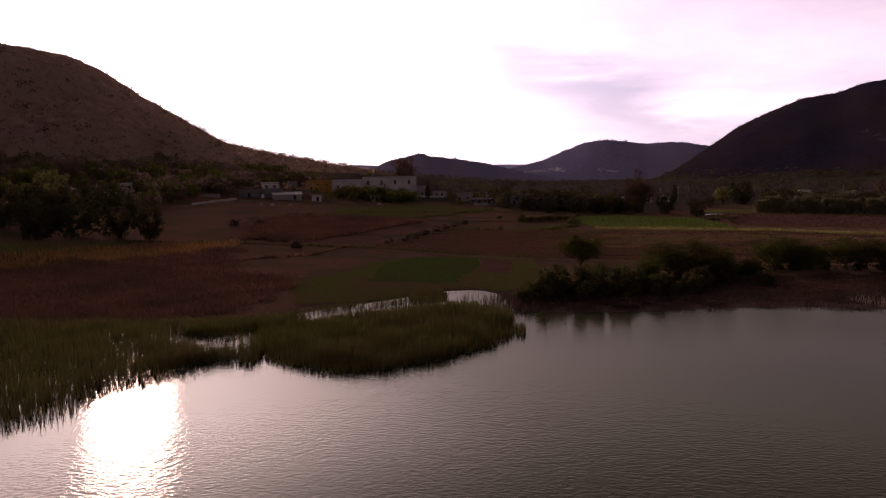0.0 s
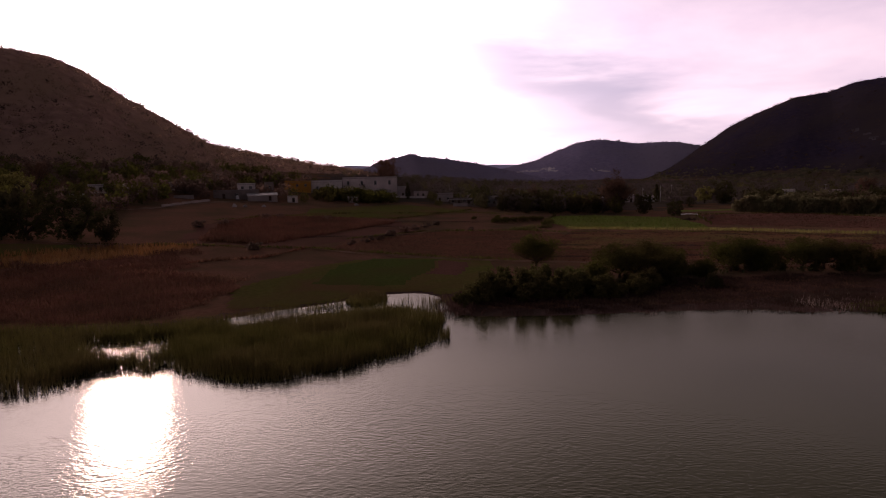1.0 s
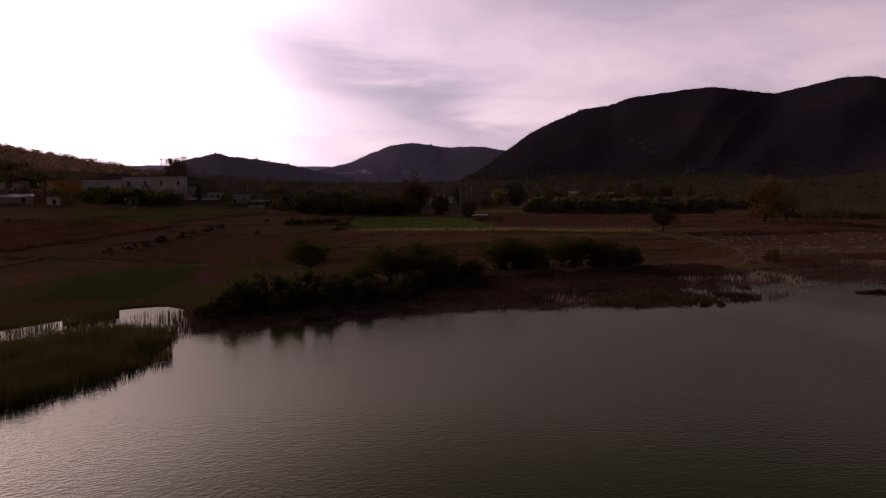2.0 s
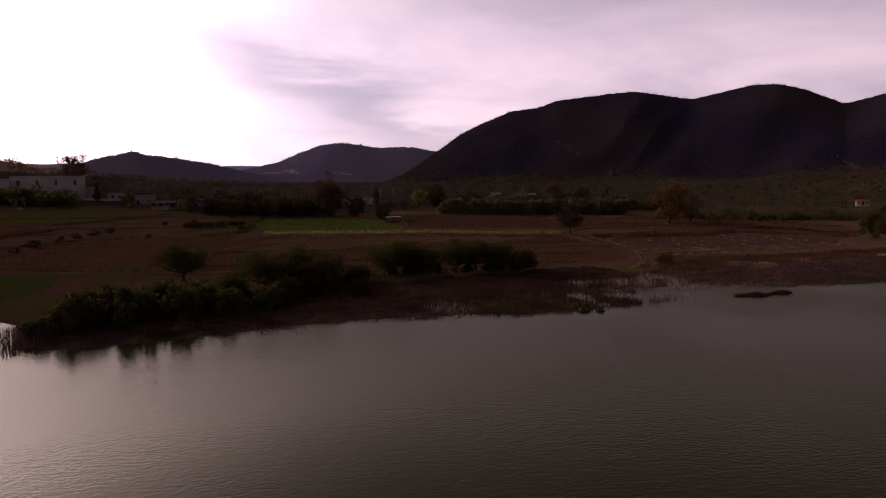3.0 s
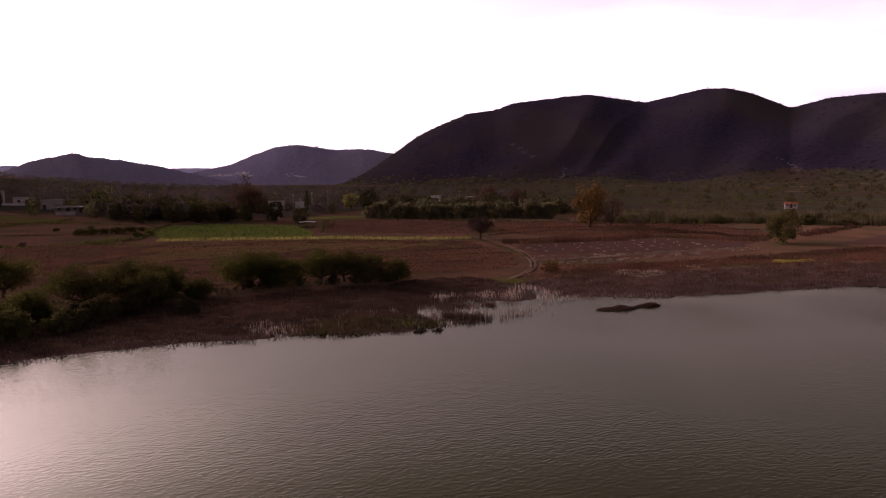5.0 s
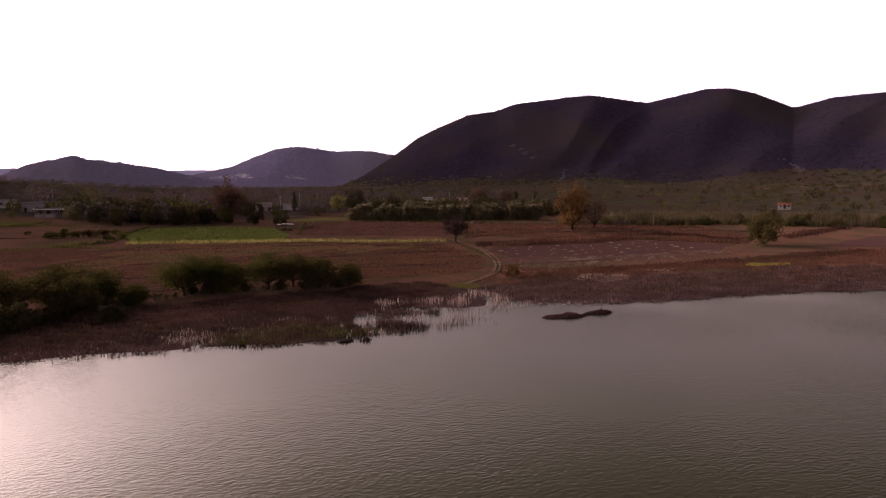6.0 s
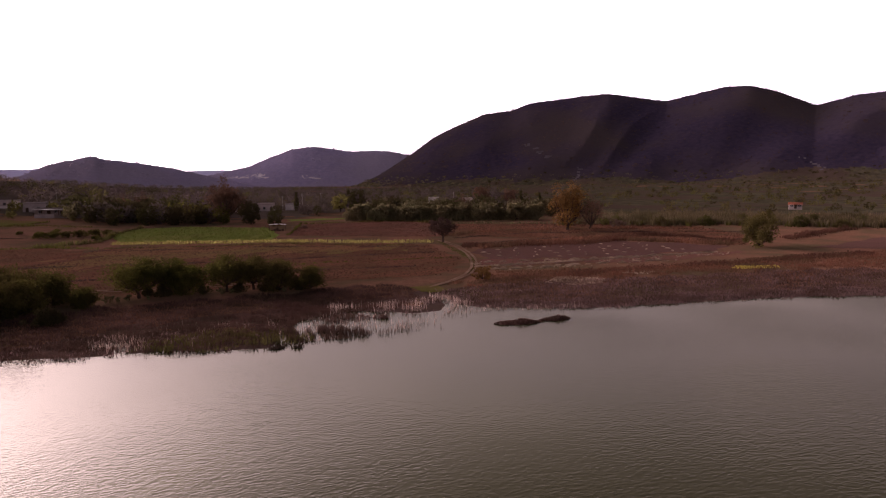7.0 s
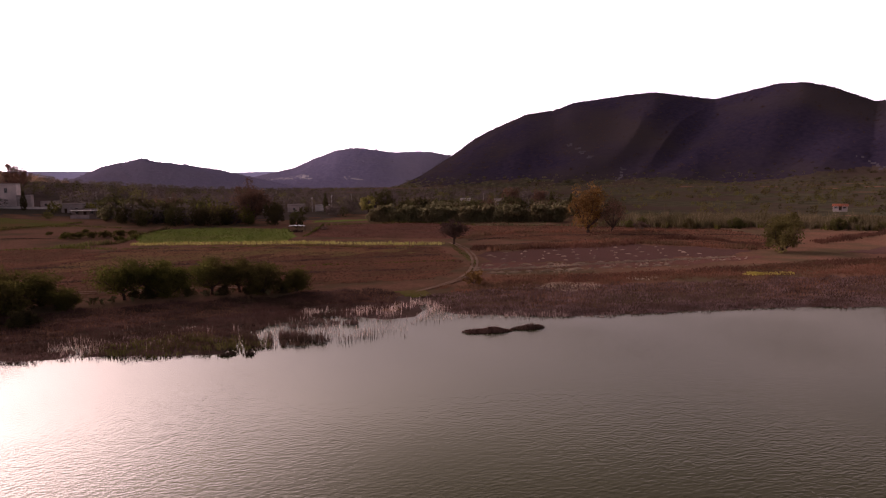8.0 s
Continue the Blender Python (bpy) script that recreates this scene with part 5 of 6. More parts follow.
verge([(129, 124), (142.5, 122.1), (155.5, 121.3), (175.6, 120), (189, 118.5)], 0.9, 16, 0.35, STRAW, "line of pale cut straw across the bare strip", 15.0)
verge([(130, 118), (148, 115), (170, 111.4)], 0.5, 4, 0.25, STRAW, "thin line of scattered straw", 16.0)
verge([(134, 128), (160, 120.5), (186, 117.5)], 0.5, 4, 0.25, STRAW, "thin line of scattered straw beside the stubble", 17.0)
for points, label in (([(30, 146), (70, 142), (118, 131)], "dark furrow line across the russet field"), ([(36, 171), (80, 160), (130, 152)], "dark weedy line between two plots"), ([(52, 200), (96, 187), (132, 166)], "dark weedy line below the maize"),
                      ([(-58, 176), (-30, 186), (4, 198)], "dark weedy line across the ploughed plot"), ([(-60, 200), (-30, 214), (2, 226)], "dark bank between two ploughed plots"), ([(-46, 232), (-10, 240), (30, 244)], "dark bank below the pasture"),
                      ([(150, 182), (178, 186), (214, 168), (236, 150)], "dark weedy line through the russet pasture"), ([(146, 166), (184, 166), (206, 140), (226, 132)], "dark weedy bank behind the stubble")):
    verge(points, 1.3, 16, 0.4, LEAF_BROWN, label, points[0][0])
cane_bush = tagged(tree("cane_side_bush", 4.5, 6.5, 0.34, LEAF_OLIVE, "olive bush growing at the edge of the cane", 57, 1500, 30, 0.12, 0.05, 0.3, category="shrub"), group="bushes along the cane")
plant(cane_bush, [(208, 206, 0.9, 0), (219, 198, 0.7, 40), (233, 184, 0.8, 80), (246, 176, 1.0, 130), (258, 168, 0.7, 200), (268, 156, 1.1, 250), (274, 146, 0.8, 300), (286, 136, 1.2, 20), (297, 129, 1.1, 70), (309, 121, 1.2, 110), (226, 200, 0.9, 15), (240, 192, 0.8, 95), (252, 182, 0.9, 175), (264, 176, 1.0, 255), (280, 160, 1.0, 335), (292, 150, 0.9, 65), (304, 140, 1.0, 145)])
verge([(143, 281), (164, 267), (186, 252), (213, 235)], 4.5, 4, 4.6, LEAF_WILLOW, "soft grey-green willow shoots filling the hedgerow", 31.0)


# ---- buildings ----
def plaster(name, c, dirt=0.75):
    return surface(name, (c, tuple(v * 0.85 for v in c), tuple(v * dirt for v in c)), 0.9, 0.9, 0.2, 0.25)


WHITE_WALL = plaster("white_plaster", (0.76, 0.70, 0.66))
PALE_WALL = plaster("weathered_pale_plaster", (0.76, 0.66, 0.62))
GREY_WALL = plaster("grey_plaster", (0.46, 0.40, 0.375))
YELLOW_WALL = plaster("ochre_plaster", (0.66, 0.32, 0.06))
PINK_WALL = plaster("pale_plaster", (0.55, 0.46, 0.42))
BLOCK_WALL = plaster("raw_block_wall", (0.27, 0.225, 0.205))
CONCRETE = surface("roof_concrete", ((0.22, 0.20, 0.19), (0.30, 0.27, 0.26), (0.17, 0.15, 0.14)), 1.2, 0.9, 0.3)
SHEET_METAL = surface("corrugated_metal", ((0.38, 0.37, 0.38), (0.48, 0.46, 0.46), (0.30, 0.24, 0.21)), 1.0, 0.75, 0.2, 0.3, (0.25, 0, 0.3))
WHITE_SHEET = surface("white_sheet", ((0.70, 0.68, 0.68), (0.78, 0.76, 0.76), (0.58, 0.56, 0.55)), 1.5, 0.6, 0.3)
TERRACOTTA = surface("terracotta_roof", ((0.30, 0.09, 0.05), (0.38, 0.13, 0.07), (0.22, 0.08, 0.05)), 2.0, 0.8, 0.4)
DARK_WOOD = surface("dark_wood", ((0.05, 0.035, 0.028), (0.08, 0.055, 0.04), (0.04, 0.03, 0.025)), 3.0, 0.85, 0.3)
POLE_GREY = surface("weathered_pole", ((0.22, 0.20, 0.18), (0.30, 0.27, 0.24), (0.17, 0.15, 0.13)), 3.0, 0.85, 0.2)
GLASS_DARK = surface("dark_window_glass", ((0.012, 0.012, 0.014), (0.02, 0.02, 0.024), (0.014, 0.014, 0.016)), 1.0, 0.12, 0.0)
STEEL = surface("painted_steel", ((0.45, 0.43, 0.42), (0.52, 0.5, 0.48), (0.36, 0.34, 0.33)), 2.0, 0.5, 0.1)
TARP = surface("dusty_tarpaulin", ((0.34, 0.31, 0.30), (0.44, 0.41, 0.40), (0.26, 0.23, 0.22)), 1.5, 0.85, 0.3)


def box(bm, x0, y0, z0, x1, y1, z1):
    v = [bm.verts.new(c) for c in ((x0, y0, z0), (x1, y0, z0), (x1, y1, z0), (x0, y1, z0), (x0, y0, z1), (x1, y0, z1), (x1, y1, z1), (x0, y1, z1))]
    for f in ((0, 3, 2, 1), (4, 5, 6, 7), (0, 1, 5, 4), (1, 2, 6, 5), (2, 3, 7, 6), (3, 0, 4, 7)):
        bm.faces.new([v[k] for k in f])


def front_wall(bm, w, h, y, thick, holes):
    """A wall in the x-z plane, thick deep, with real openings (x0, z0, x1, z1)."""
    xs = sorted({-w / 2, w / 2, *(v for o in holes for v in (o[0], o[2]))})
    zs = sorted({-1.2, h, *(v for o in holes for v in (o[1], o[3]))})
    for xa, xb in zip(xs, xs[1:]):
        for za, zb in zip(zs, zs[1:]):
            cx, cz = (xa + xb) / 2, (za + zb) / 2
            if not any(o[0] < cx < o[2] and o[1] < cz < o[3] for o in holes):
                box(bm, xa, y, za, xb, y + thick, zb)


def house(name, x, y, turn, w, d, h, wall, roof="flat", doors=((-0.2,),), windows=((0.2,),), label="", roof_mat=None, parapet=0.5, tall_window=1.3, window_z=1.0):
    """A small masonry house: four walls with openings cut in the front, a roof, doors and framed windows. Doors and windows lie at fractions of the width."""
    root = new(name)
    root.matrix_basis = pose(x, y, high(x, y), 0, 0, turn)
    holes, kinds = [], []
    for (f,) in doors:
        holes.append((f * w - 0.6, 0.02, f * w + 0.6, 2.15))
        kinds.append("door")
    for (f,) in windows:
        holes.append((f * w - 0.65, window_z, f * w + 0.65, min(h - 0.3, window_z + tall_window)))
        kinds.append("window")
    t = 0.25
    bm = bmesh.new()
    front_wall(bm, w, h, -d / 2, t, holes)
    box(bm, -w / 2, d / 2 - t, -1.2, w / 2, d / 2, h)
    box(bm, -w / 2, -d / 2 + t, -1.2, -w / 2 + t, d / 2 - t, h)
    box(bm, w / 2 - t, -d / 2 + t, -1.2, w / 2, d / 2 - t, h)
    part("wall", bm, wall, root)
    bm = bmesh.new()
    if roof == "flat":
        box(bm, -w / 2 - 0.1, -d / 2 - 0.1, h, w / 2 + 0.1, d / 2 + 0.1, h + 0.2)
        part("roof", bm, roof_mat or CONCRETE, root)
        if parapet:
            bm = bmesh.new()
            for a in ((-w / 2, -d / 2, w / 2, -d / 2 + 0.18), (-w / 2, d / 2 - 0.18, w / 2, d / 2), (-w / 2, -d / 2 + 0.18, -w / 2 + 0.18, d / 2 - 0.18), (w / 2 - 0.18, -d / 2 + 0.18, w / 2, d / 2 - 0.18)):
                box(bm, a[0], a[1], h + 0.2, a[2], a[3], h + 0.2 + parapet)
            part("parapet", bm, wall, root)
    elif roof == "shed":
        v = [bm.verts.new(c) for c in ((-w / 2 - 0.4, -d / 2 - 0.7, h), (w / 2 + 0.4, -d / 2 - 0.7, h), (w / 2 + 0.4, d / 2 + 0.3, h + d * 0.18), (-w / 2 - 0.4, d / 2 + 0.3, h + d * 0.18))]
        u = [bm.verts.new(a.co + Vector((0, 0, 0.1))) for a in v]
        bm.faces.new(v[::-1]), bm.faces.new(u)
        for k in range(4):
            bm.faces.new((v[k], v[(k + 1) % 4], u[(k + 1) % 4], u[k]))
        part("roof", bm, roof_mat or SHEET_METAL, root)
    else:
        ridge = h + d * 0.24
        v = [bm.verts.new(c) for c in ((-w / 2 - 0.4, -d / 2 - 0.5, h - 0.1), (w / 2 + 0.4, -d / 2 - 0.5, h - 0.1), (w / 2 + 0.4, d / 2 + 0.5, h - 0.1), (-w / 2 - 0.4, d / 2 + 0.5, h - 0.1), (-w / 2 - 0.4, 0, ridge), (w / 2 + 0.4, 0, ridge))]
        for f in ((0, 1, 5, 4), (2, 3, 4, 5), (0, 4, 3), (1, 2, 5), (0, 3, 2, 1)):
            bm.faces.new([v[k] for k in f])
        part("roof", bm, roof_mat or TERRACOTTA, root)
    for k, (o, kind) in enumerate(zip(holes, kinds)):
        bm = bmesh.new()
        yy = -d / 2 + 0.12
        if kind == "door":
            box(bm, o[0] + 0.01, yy, o[1], o[2] - 0.01, yy + 0.06, o[3] - 0.01)
            part("door", bm, DARK_WOOD, root)
        else:
            fr = 0.07
            for a in ((o[0], o[1], o[2], o[1] + fr), (o[0], o[3] - fr, o[2], o[3]), (o[0], o[1] + fr, o[0] + fr, o[3] - fr), (o[2] - fr, o[1] + fr, o[2], o[3] - fr), ((o[0] + o[2]) / 2 - 0.03, o[1] + fr, (o[0] + o[2]) / 2 + 0.03, o[3] - fr)):
                box(bm, a[0], yy, a[1], a[2], yy + 0.06, a[3])
            win = part("window", bm, STEEL, root)
            bm = bmesh.new()
            box(bm, o[0] + fr, yy + 0.02, o[1] + fr, o[2] - fr, yy + 0.04, o[3] - fr)
            part("pane", bm, GLASS_DARK, win)
            bm = bmesh.new()
            box(bm, o[0] - 0.08, -d / 2 - 0.08, o[1] - 0.1, o[2] + 0.08, -d / 2 + 0.1, o[1] - 0.004)
            part("sill", bm, CONCRETE, win)
    return tagged(root, label, "house")


house("house", -64.5, 355, 8, 14, 9, 5.0, YELLOW_WALL, doors=((-0.3,),), windows=((-0.02,), (0.3,)), label="ochre-yellow plastered house with a flat roof", window_z=2.6)
house("house", -49.5, 360, 8, 17, 9, 5.9, WHITE_WALL, doors=((0.3,),), windows=((-0.3,), (0.0,), (0.18,)), label="pale unfinished house with a ragged parapet", parapet=0.8, window_z=2.4)
house("house", -26.5, 373, 5, 31, 12, 9.0, PALE_WALL, doors=((-0.1,),), windows=((-0.4,), (-0.15,), (0.1,), (0.36,)), label="long grey two-storey building with tall dark windows", tall_window=2.4, window_z=5.2)
house("house", -7.5, 370, 5, 6, 8, 5.4, GREY_WALL, doors=((0.0,),), windows=(), label="low grey annex beside the long building")
house("house", -82.5, 301, 20, 20, 8, 3.4, BLOCK_WALL, doors=((-0.28,), (0.3,)), windows=((0.0,),), label="long raw block house with a flat roof", parapet=0.3)
house("house", -80.5, 311, 20, 8, 6, 5.6, WHITE_WALL, doors=(), windows=((-0.25,), (0.22,)), label="white upper room behind the block house", window_z=3.6)
house("house", -70, 313, 20, 4, 4, 7.0, BLOCK_WALL, doors=(), windows=((0.0,),), label="narrow stair tower of raw concrete block", window_z=4.6)
house("shed", -69.5, 298, 18, 13, 6, 2.5, GREY_WALL, roof="shed", doors=((0.25,),), windows=(), label="low shed with a sloping corrugated metal roof")
house("house", -56, 300, 10, 4.5, 4, 2.6, WHITE_WALL, doors=((0.1,),), windows=(), label="small white outbuilding beside the shed", parapet=0.2)
house("house", 16.5, 352, -5, 9, 6, 3.8, GREY_WALL, doors=((-0.3,),), windows=((0.2,),), label="pale grey house with stained walls")
house("house", 23, 371, -5, 7, 6, 3.2, BLOCK_WALL, doors=((0.0,),), windows=(), label="dark raw block house among trees")
house("house", 123, 372, -12, 9, 7, 3.6, PINK_WALL, doors=((0.3,),), windows=((-0.1,),), label="pale house behind a hedge", parapet=0.6)
house("house", 138, 374, -12, 8, 6, 3.2, WHITE_WALL, doors=(), windows=((0.2,),), label="white house beside a cypress", parapet=0.3)
plain_house = house("house", 352, 221.5, -50, 5.6, 4, 2.0, PINK_WALL, roof="gable", doors=((0.0,),), windows=((0.3,), (-0.3,)), label="low white house with a red roof on the plain")
plain_house.matrix_basis = Matrix.Translation((0, 0, 0.6)) @ plain_house.matrix_basis
house("house", 41, 337, -8, 6.5, 6, 4.2, WHITE_WALL, doors=((0.2,),), windows=((-0.2,),), label="white house beside the porch house", window_z=1.4)
house("house", -125, 283, 28, 11, 6, 2.9, GREY_WALL, roof="shed", doors=((0.2,),), windows=((-0.2,),), label="grey house with a metal roof among trees")
house("house", -113, 309, 25, 7, 6, 3.4, WHITE_WALL, doors=((0.2,),), windows=((-0.25,),), label="white house among trees below the hill")
house("house", -124, 242, 30, 5, 4, 2.8, WHITE_WALL, doors=((0.1,),), windows=(), label="small white hut among dark trees")
house("house", 258, 391, -25, 8, 6, 3.0, PINK_WALL, doors=((0.0,),), windows=((0.3,),), label="small pale house beyond the hedgerow")
house("house", 240, 408, -25, 7, 6, 3.4, WHITE_WALL, doors=((0.2,),), windows=((-0.2,),), label="small white house near a power pole")
house("house", 107, 366, -15, 6, 5, 3.0, WHITE_WALL, doors=((0.2,),), windows=((-0.2,),), label="small white house deep among trees")
house("house", 3, 372, -4, 8, 5, 3.0, PINK_WALL, doors=((0.2,),), windows=((-0.2,),), label="low pale house half hidden by bushes", parapet=0.3)
house("house", 58, 382, -8, 8, 6, 3.2, WHITE_WALL, doors=((0.0,),), windows=((0.3,), (-0.3,)), label="white house deep among the valley trees")
house("house", 33, 372, -4, 6, 5, 3.6, PINK_WALL, doors=((0.2,),), windows=((-0.25,),), label="pale house behind the porch house")
house("house", -134, 276, 28, 7, 5, 2.8, WHITE_WALL, doors=((0.2,),), windows=((-0.25,),), label="small pale house under the big trees")
house("house", -30, 318, 5, 5, 4, 2.4, PINK_WALL, roof="shed", doors=((0.2,),), windows=(), label="small pale hut behind bushes")


def porch_house():
    """A low house behind a deep porch with a pale roof on dark posts."""
    x, y = 25, 339
    root = house("house", x, y, -3, 13, 5, 2.9, BLOCK_WALL, doors=((-0.1,), (0.3,)), windows=((-0.35,), (0.12,)), label="low house with a pale porch roof on posts", parapet=0.25)
    bm = bmesh.new()
    box(bm, -6.8, -6.0, 2.7, 6.8, -2.75, 2.78)
    part("porch_roof", bm, WHITE_SHEET, root, "pale sheet porch roof")
    for k in range(5):
        bm = bmesh.new()
        tube(bm, [(-6.4 + 3.2 * k, -5.8, -0.8), (-6.4 + 3.2 * k, -5.8, 2.7)], [0.13, 0.12], 8)
        part("post", bm, DARK_WOOD, root)


porch_house()


def garden_wall(points, h, label, paint=None):
    root = new("garden_wall")
    for (ax, ay), (bx, by) in zip(points, points[1:]):
        length, turn = math.hypot(bx - ax, by - ay), math.degrees(math.atan2(by - ay, bx - ax))
        n = max(1, int(length / 6))
        for k in range(n):
            cx, cy = ax + (bx - ax) * (k + 0.5) / n, ay + (by - ay) * (k + 0.5) / n
            bm = bmesh.new()
            box(bm, -length / n / 2, -0.1, -0.8, length / n / 2, 0.1, h)
            box(bm, -length / n / 2, -0.16, h, length / n / 2, 0.16, h + 0.12)
            bm.transform(pose(cx, cy, high(cx, cy), 0, 0, turn))
            part("panel", bm, paint or (BLOCK_WALL if k % 3 else GREY_WALL), root)
    return tagged(root, label, "wall")


garden_wall([(20, 324), (42, 325), (56, 321)], 1.5, "low raw block garden wall")
garden_wall([(-104, 282), (-96, 284)], 1.3, "short block wall beside the dirt road")
garden_wall([(-96, 250), (-88, 281)], 0.9, "low pale wall along the dirt road", PINK_WALL)
garden_wall([(-16, 358), (-6, 361), (5, 366)], 1.0, "low white wall below the grey building", WHITE_WALL)


def field_shelter():
    """A sagging white sheet on dark poles, with crates beneath."""
    x, y = 107.3, 241
    root = new("field_shelter")
    root.matrix_basis = pose(x, y, high(x, y), 0, 0, -12)
    n = 12
    bm = bmesh.new()
    grid = [[bm.verts.new((-3 + 6 * i / n, -1.6 + 3.2 * j / 6, 2.25 + 0.25 * math.sin(math.pi * i / n) + 0.12 * math.sin(i * 1.9 + j))) for i in range(n + 1)] for j in range(7)]
    for j in range(6):
        for i in range(n):
            bm.faces.new((grid[j][i], grid[j][i + 1], grid[j + 1][i + 1], grid[j + 1][i]))
    bmesh.ops.solidify(bm, geom=bm.faces[:], thickness=0.03)
    part("roof_sheet", bm, WHITE_SHEET, root, "sagging white plastic sheet")
    for px, py in ((-2.9, -1.5), (2.9, -1.5), (-2.9, 1.5), (2.9, 1.5), (0, 1.5)):
        bm = bmesh.new()
        tube(bm, [(px, py, -0.3), (px * 0.99, py, 1.2), (px, py, 2.25)], [0.08, 0.07, 0.06])
        part("post", bm, DARK_WOOD, root)
    bm = bmesh.new()
    for k in range(5):
        box(bm, -2.4 + k * 0.95, -0.5 + 0.2 * (k % 2), -0.05, -1.6 + k * 0.95, 0.6, 0.5 + 0.25 * (k % 3))
    part("stacked_crates", bm, DARK_WOOD, root)
    tagged(root, "makeshift field shelter with a white sheet roof", "shelter")
    post = new("fence_post", None)
    bm = bmesh.new()
    tube(bm, [(0, 0, -0.3), (0.02, 0, 0.9), (0, 0.02, 1.7)], [0.09, 0.08, 0.07])
    part("shaft", bm, POLE_GREY, post)
    post.matrix_basis = pose(112.3, 240, high(112.3, 240))
    tagged(post, "pale weathered post beside the shelter", "post")


field_shelter()


def power_pole(x, y, h, label, group="power poles"):
    root = new("power_pole")
    root.matrix_basis = pose(x, y, high(x, y), 0, 0, 25)
    bm = bmesh.new()
    tube(bm, [(0, 0, -0.5), (0, 0, h * 0.5), (0, 0, h)], [0.2, 0.17, 0.13], 8)
    part("shaft", bm, POLE_GREY, root)
    bm = bmesh.new()
    box(bm, -1.1, -0.06, h - 0.8, 1.1, 0.06, h - 0.66)
    part("crossarm", bm, DARK_WOOD, root)
    for k in (-0.95, -0.35, 0.35, 0.95):
        bm = bmesh.new()
        tube(bm, [(k, 0, h - 0.66), (k, 0, h - 0.54), (k, 0, h - 0.42)], [0.06, 0.08, 0.04], 6)
        part("insulator", bm, STEEL, root)
    return tagged(root, label, "pole", group=group)


for px, py, ph in ((229, 352, 9), (160, 398, 9), (58, 372, 8), (-100, 330, 8), (20, 392, 8)):
    power_pole(px, py, ph, "grey power pole with a wooden crossarm")


def antenna(x, y, h):
    root = new("antenna_mast")
    root.matrix_basis = pose(x, y, high(x, y))
    bm = bmesh.new()
    tube(bm, [(0, 0, -0.3), (0, 0, h)], [0.09, 0.06], 6)
    part("mast", bm, STEEL, root)
    for k in range(3):
        bm = bmesh.new()
        tube(bm, [(-0.7 + 0.1 * k, 0, h - 0.4 - 0.5 * k), (0.7 - 0.1 * k, 0, h - 0.4 - 0.5 * k)], [0.05, 0.05], 5)
        part("element", bm, STEEL, root)
    tagged(root, "thin metal antenna mast behind the houses", "antenna", group="antenna masts")


antenna(131, 366, 8.5)
antenna(142.5, 369, 9.5)


def water_tank(x, y):
    root = new("water_tank")
    root.matrix_basis = pose(x, y, high(x, y))
    bm = bmesh.new()
    tube(bm, [(0, 0, 0.5), (0, 0, 0.6), (0, 0, 1.9), (0, 0, 2.15), (0, 0, 2.25)], [0.6, 0.68, 0.68, 0.45, 0.22], 14)
    part("drum", bm, WHITE_SHEET, root)
    bm = bmesh.new()
    box(bm, -0.75, -0.75, -0.3, 0.75, 0.75, 0.5)
    part("plinth", bm, CONCRETE, root)
    tagged(root, "white plastic water tank on a plinth", "tank")


water_tank(-79.5, 293)


def covered_heap(x, y, w, h, seed):
    """A heap under a draped white sheet."""
    n = 14
    r = random.Random(seed)
    bm = bmesh.new()
    rings = []
    for j in range(6):
        k = j / 5
        ring = []
        for i in range(n):
            a = 2 * math.pi * i / n
            rad = w / 2 * (1 - 0.75 * k ** 1.4) * (1 + 0.16 * math.sin(3 * a + seed) + 0.05 * r.uniform(-1, 1))
            ring.append(bm.verts.new((math.cos(a) * rad, math.sin(a) * rad * 0.7, h * k - 0.1 * (j == 0) + 0.05 * math.sin(5 * a))))
        rings.append(ring)
    for a, b in zip(rings, rings[1:]):
        for i in range(n):
            bm.faces.new((a[i], a[(i + 1) % n], b[(i + 1) % n], b[i]))
    bm.faces.new(rings[-1])
    ob = part("covered_heap", bm, TARP)
    ob.matrix_basis = pose(x, y, high(x, y), 0, 0, 40 * seed)
    tagged(ob, "low heap covered with a dusty white sheet", "heap", group="covered heaps in the yard")


covered_heap(-73.1, 267, 2.2, 1.3, 1)
covered_heap(-69.5, 270, 2.8, 0.9, 2)
covered_heap(-63.0, 275, 2.6, 0.8, 3)
covered_heap(-27, 305, 2.6, 1.0, 4)


def straw_heap():
    """A low ragged mound of cut straw."""
    r = random.Random(12)
    bm = bmesh.new()
    rings = [[bm.verts.new((math.cos(a) * q * r.uniform(0.7, 1.25), math.sin(a) * q * r.uniform(0.6, 1.1), z + r.uniform(-0.05, 0.06))) for a in (2 * math.pi * i / 9 for i in range(9))] for q, z in ((0.85, -0.05), (0.6, 0.2), (0.3, 0.38))]
    for a, b in zip(rings, rings[1:]):
        for i in range(9):
            bm.faces.new((a[i], a[(i + 1) % 9], b[(i + 1) % 9], b[i]))
    top = bm.verts.new((0.05, 0, 0.48))
    for i in range(9):
        bm.faces.new((rings[-1][i], rings[-1][(i + 1) % 9], top))
    return tagged(part("straw_mound", bm, STRAW), "small mound of pale cut straw on the stubble", "straw mound", group="straw mounds in rows")


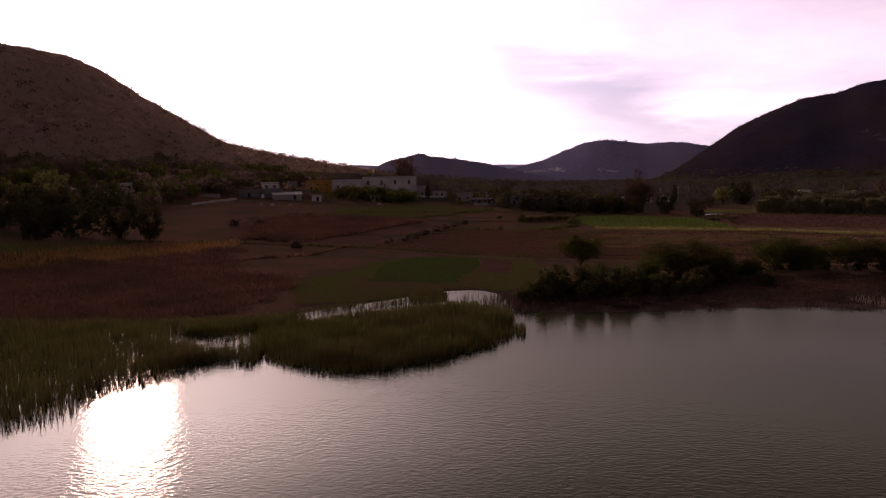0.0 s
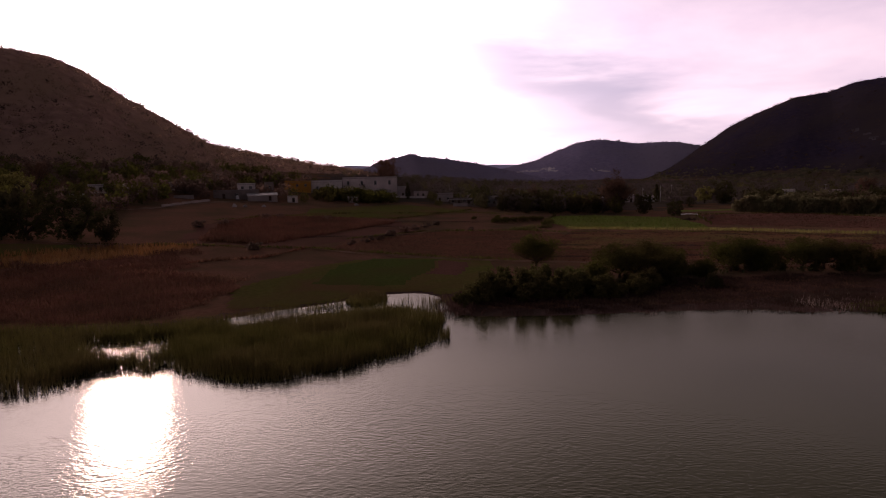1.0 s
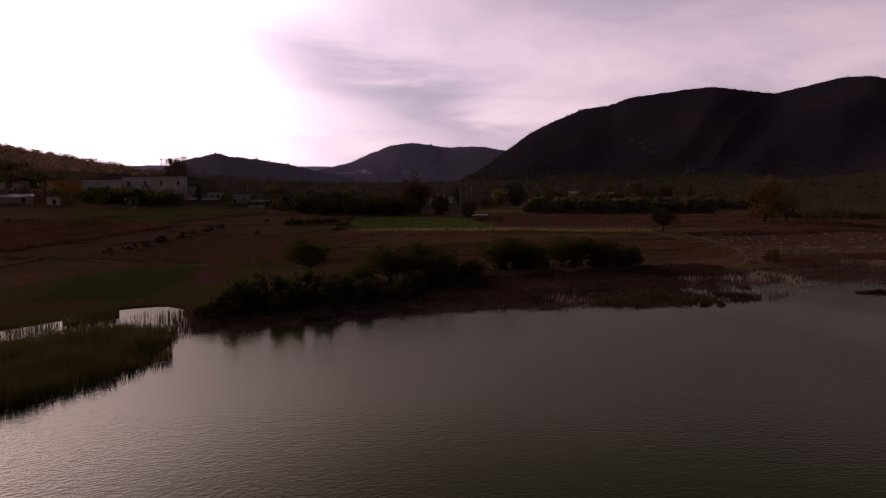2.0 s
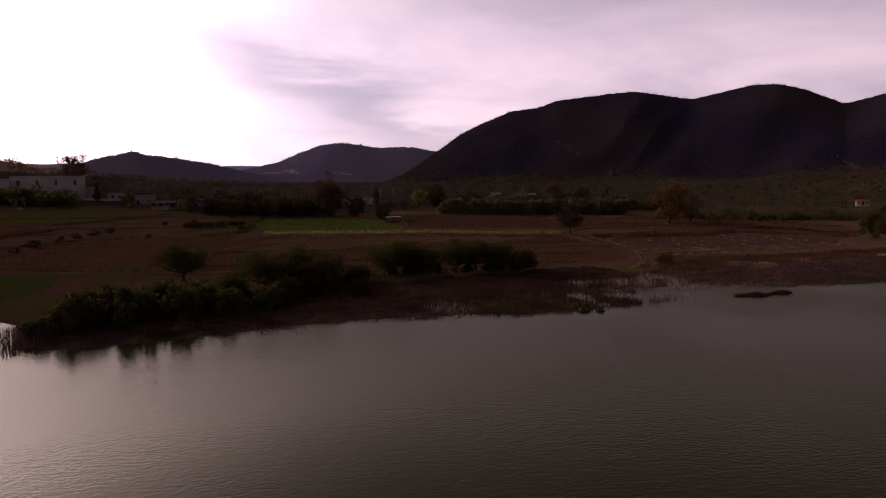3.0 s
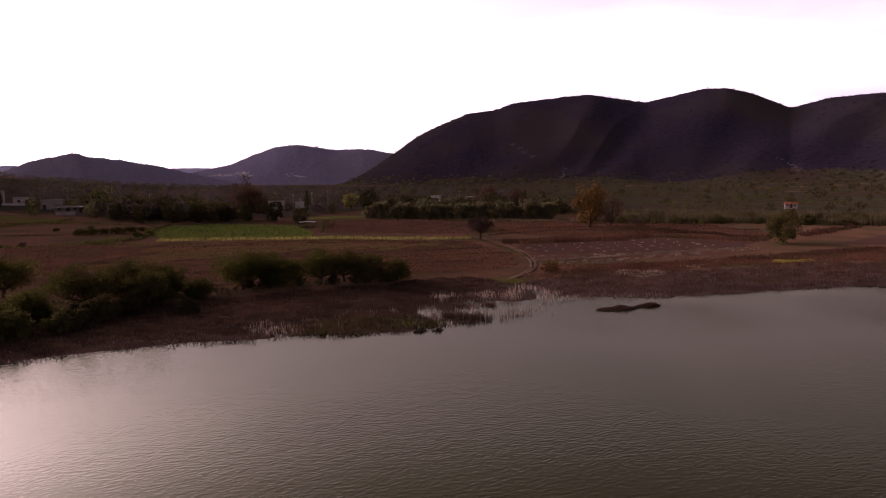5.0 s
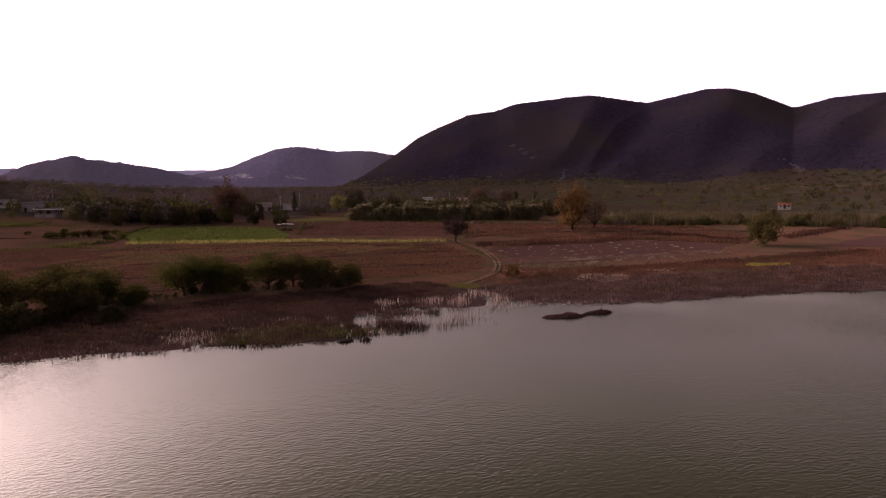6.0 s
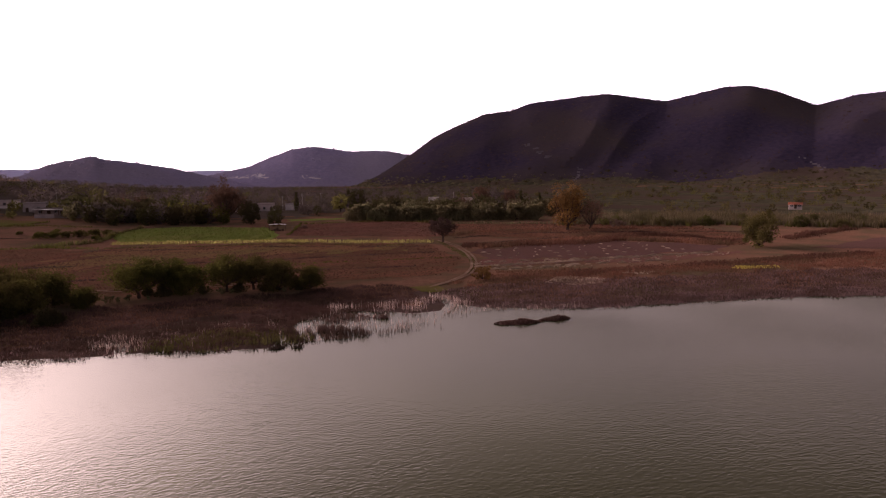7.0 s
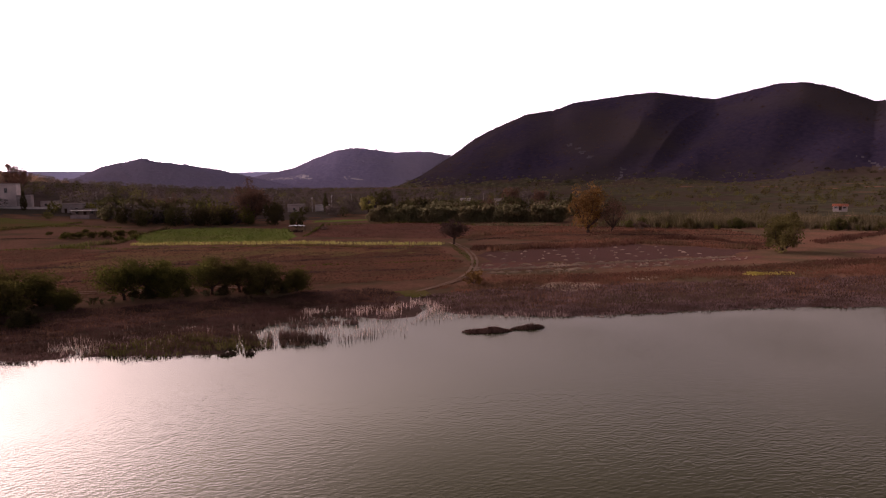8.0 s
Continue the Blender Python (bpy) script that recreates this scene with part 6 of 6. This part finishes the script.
heap = straw_heap()
spots = [(141 + 5.0 * i + 1.6 * math.sin(j * 3.1 + i), 132.5 + 4.4 * j - 1.4 * i * 0.9 + 1.2 * math.sin(i * 2.3 + j) + i * 0.5) for j in range(5) for i in range(10)]
spots = [p for p in spots if inside(STUBBLE_POLY, np.array(p[0]), np.array(p[1]))]
for k, (x, y) in enumerate(spots):
    s = 0.55 + 0.5 * ((k * 37) % 11) / 11
    m = pose(x, y, high(x, y) + 0.08, 0, 0, 53 * k) @ Matrix.Diagonal((s * 1.35, s * 0.8, s * 0.9, 1))
    if k:
        copy_thing(heap, m)
    else:
        heap.matrix_basis = m
for line, n in (([(129, 122.5), (155.5, 119.8), (189, 117)], 40), ([(130, 118), (148, 115), (170, 111.4)], 14), ([(134, 128), (160, 120.5), (186, 117.5)], 12)):
    for k in range(n):
        f = (k + 0.35 * math.sin(k * 5.3)) / n * (len(line) - 1)
        (ax, ay), (bx, by) = line[min(int(max(f, 0)), len(line) - 2)], line[min(int(max(f, 0)), len(line) - 2) + 1]
        f -= min(int(max(f, 0)), len(line) - 2)
        x, y = ax + (bx - ax) * f, ay + (by - ay) * f + 1.5 + 0.4 * math.sin(k * 2.9)
        copy_thing(heap, pose(x, y, high(x, y) + 0.1, 0, 0, -12 + 10 * math.sin(k * 1.7)) @ Matrix.Diagonal((1.9 + 0.7 * math.sin(k * 3.7), 0.7, 1.25, 1)))


def prickly_pear(seed):
    """A clump of flat cactus pads growing one from another."""
    r = random.Random(seed)
    bm = bmesh.new()
    tips = [Matrix.Translation((r.uniform(-0.5, 0.5), r.uniform(-0.4, 0.4), 0)) @ pose(0, 0, 0, r.uniform(-18, 18), r.uniform(-25, 25), r.uniform(0, 180)) for _ in range(5)]
    for level in range(3):
        grown = []
        for m in tips:
            size = 0.34 - 0.05 * level
            bmesh.ops.create_icosphere(bm, subdivisions=1, radius=1, matrix=m @ Matrix.Translation((0, 0, size * 0.9)) @ Matrix.Diagonal((size * 0.75, size * 0.16, size, 1)))
            for _ in range(2 if level < 2 else 0):
                grown.append(m @ Matrix.Translation((r.uniform(-0.15, 0.15), 0, size * 1.65)) @ pose(0, 0, 0, r.uniform(-25, 25), r.uniform(-50, 50), r.uniform(-40, 40)))
        tips = grown
    return tagged(part("prickly_pear_cactus", bm, CACTUS), "pale prickly pear cactus clump under the mesquite trees", "cactus", group="prickly pear clumps")


for k, (x, y, s) in enumerate(((61.2, 117.0, 1.1), (62.6, 116.6, 0.9), (63.9, 117.2, 1.0), (66.8, 117.0, 0.7), (78.0, 116.6, 1.1), (79.4, 116.9, 0.9), (87.4, 113.9, 0.9), (39, 107.5, 1.1), (40.5, 107.0, 1.0), (47, 108, 0.9))):
    prickly_pear(k + 3).matrix_basis = pose(x, y, high(x, y), 0, 0, 70 * k) @ Matrix.Diagonal((s * 0.8, s * 0.8, s * 0.7, 1))

# tall half-bare tree behind the grey building
bare = tree("tall_tree", 23, 21, 0.45, LEAF_COPPER, "tall half-bare tree rising behind the grey building", 61, 3200, 50, 0.5, 0.2, 0.05, 0.0, 12, 0.4)
plant(bare, [(-19, 402, 1, 0), (-150, 262, 0.6, 120), (235, 326, 0.62, 50), (248, 318, 0.55, 150)])
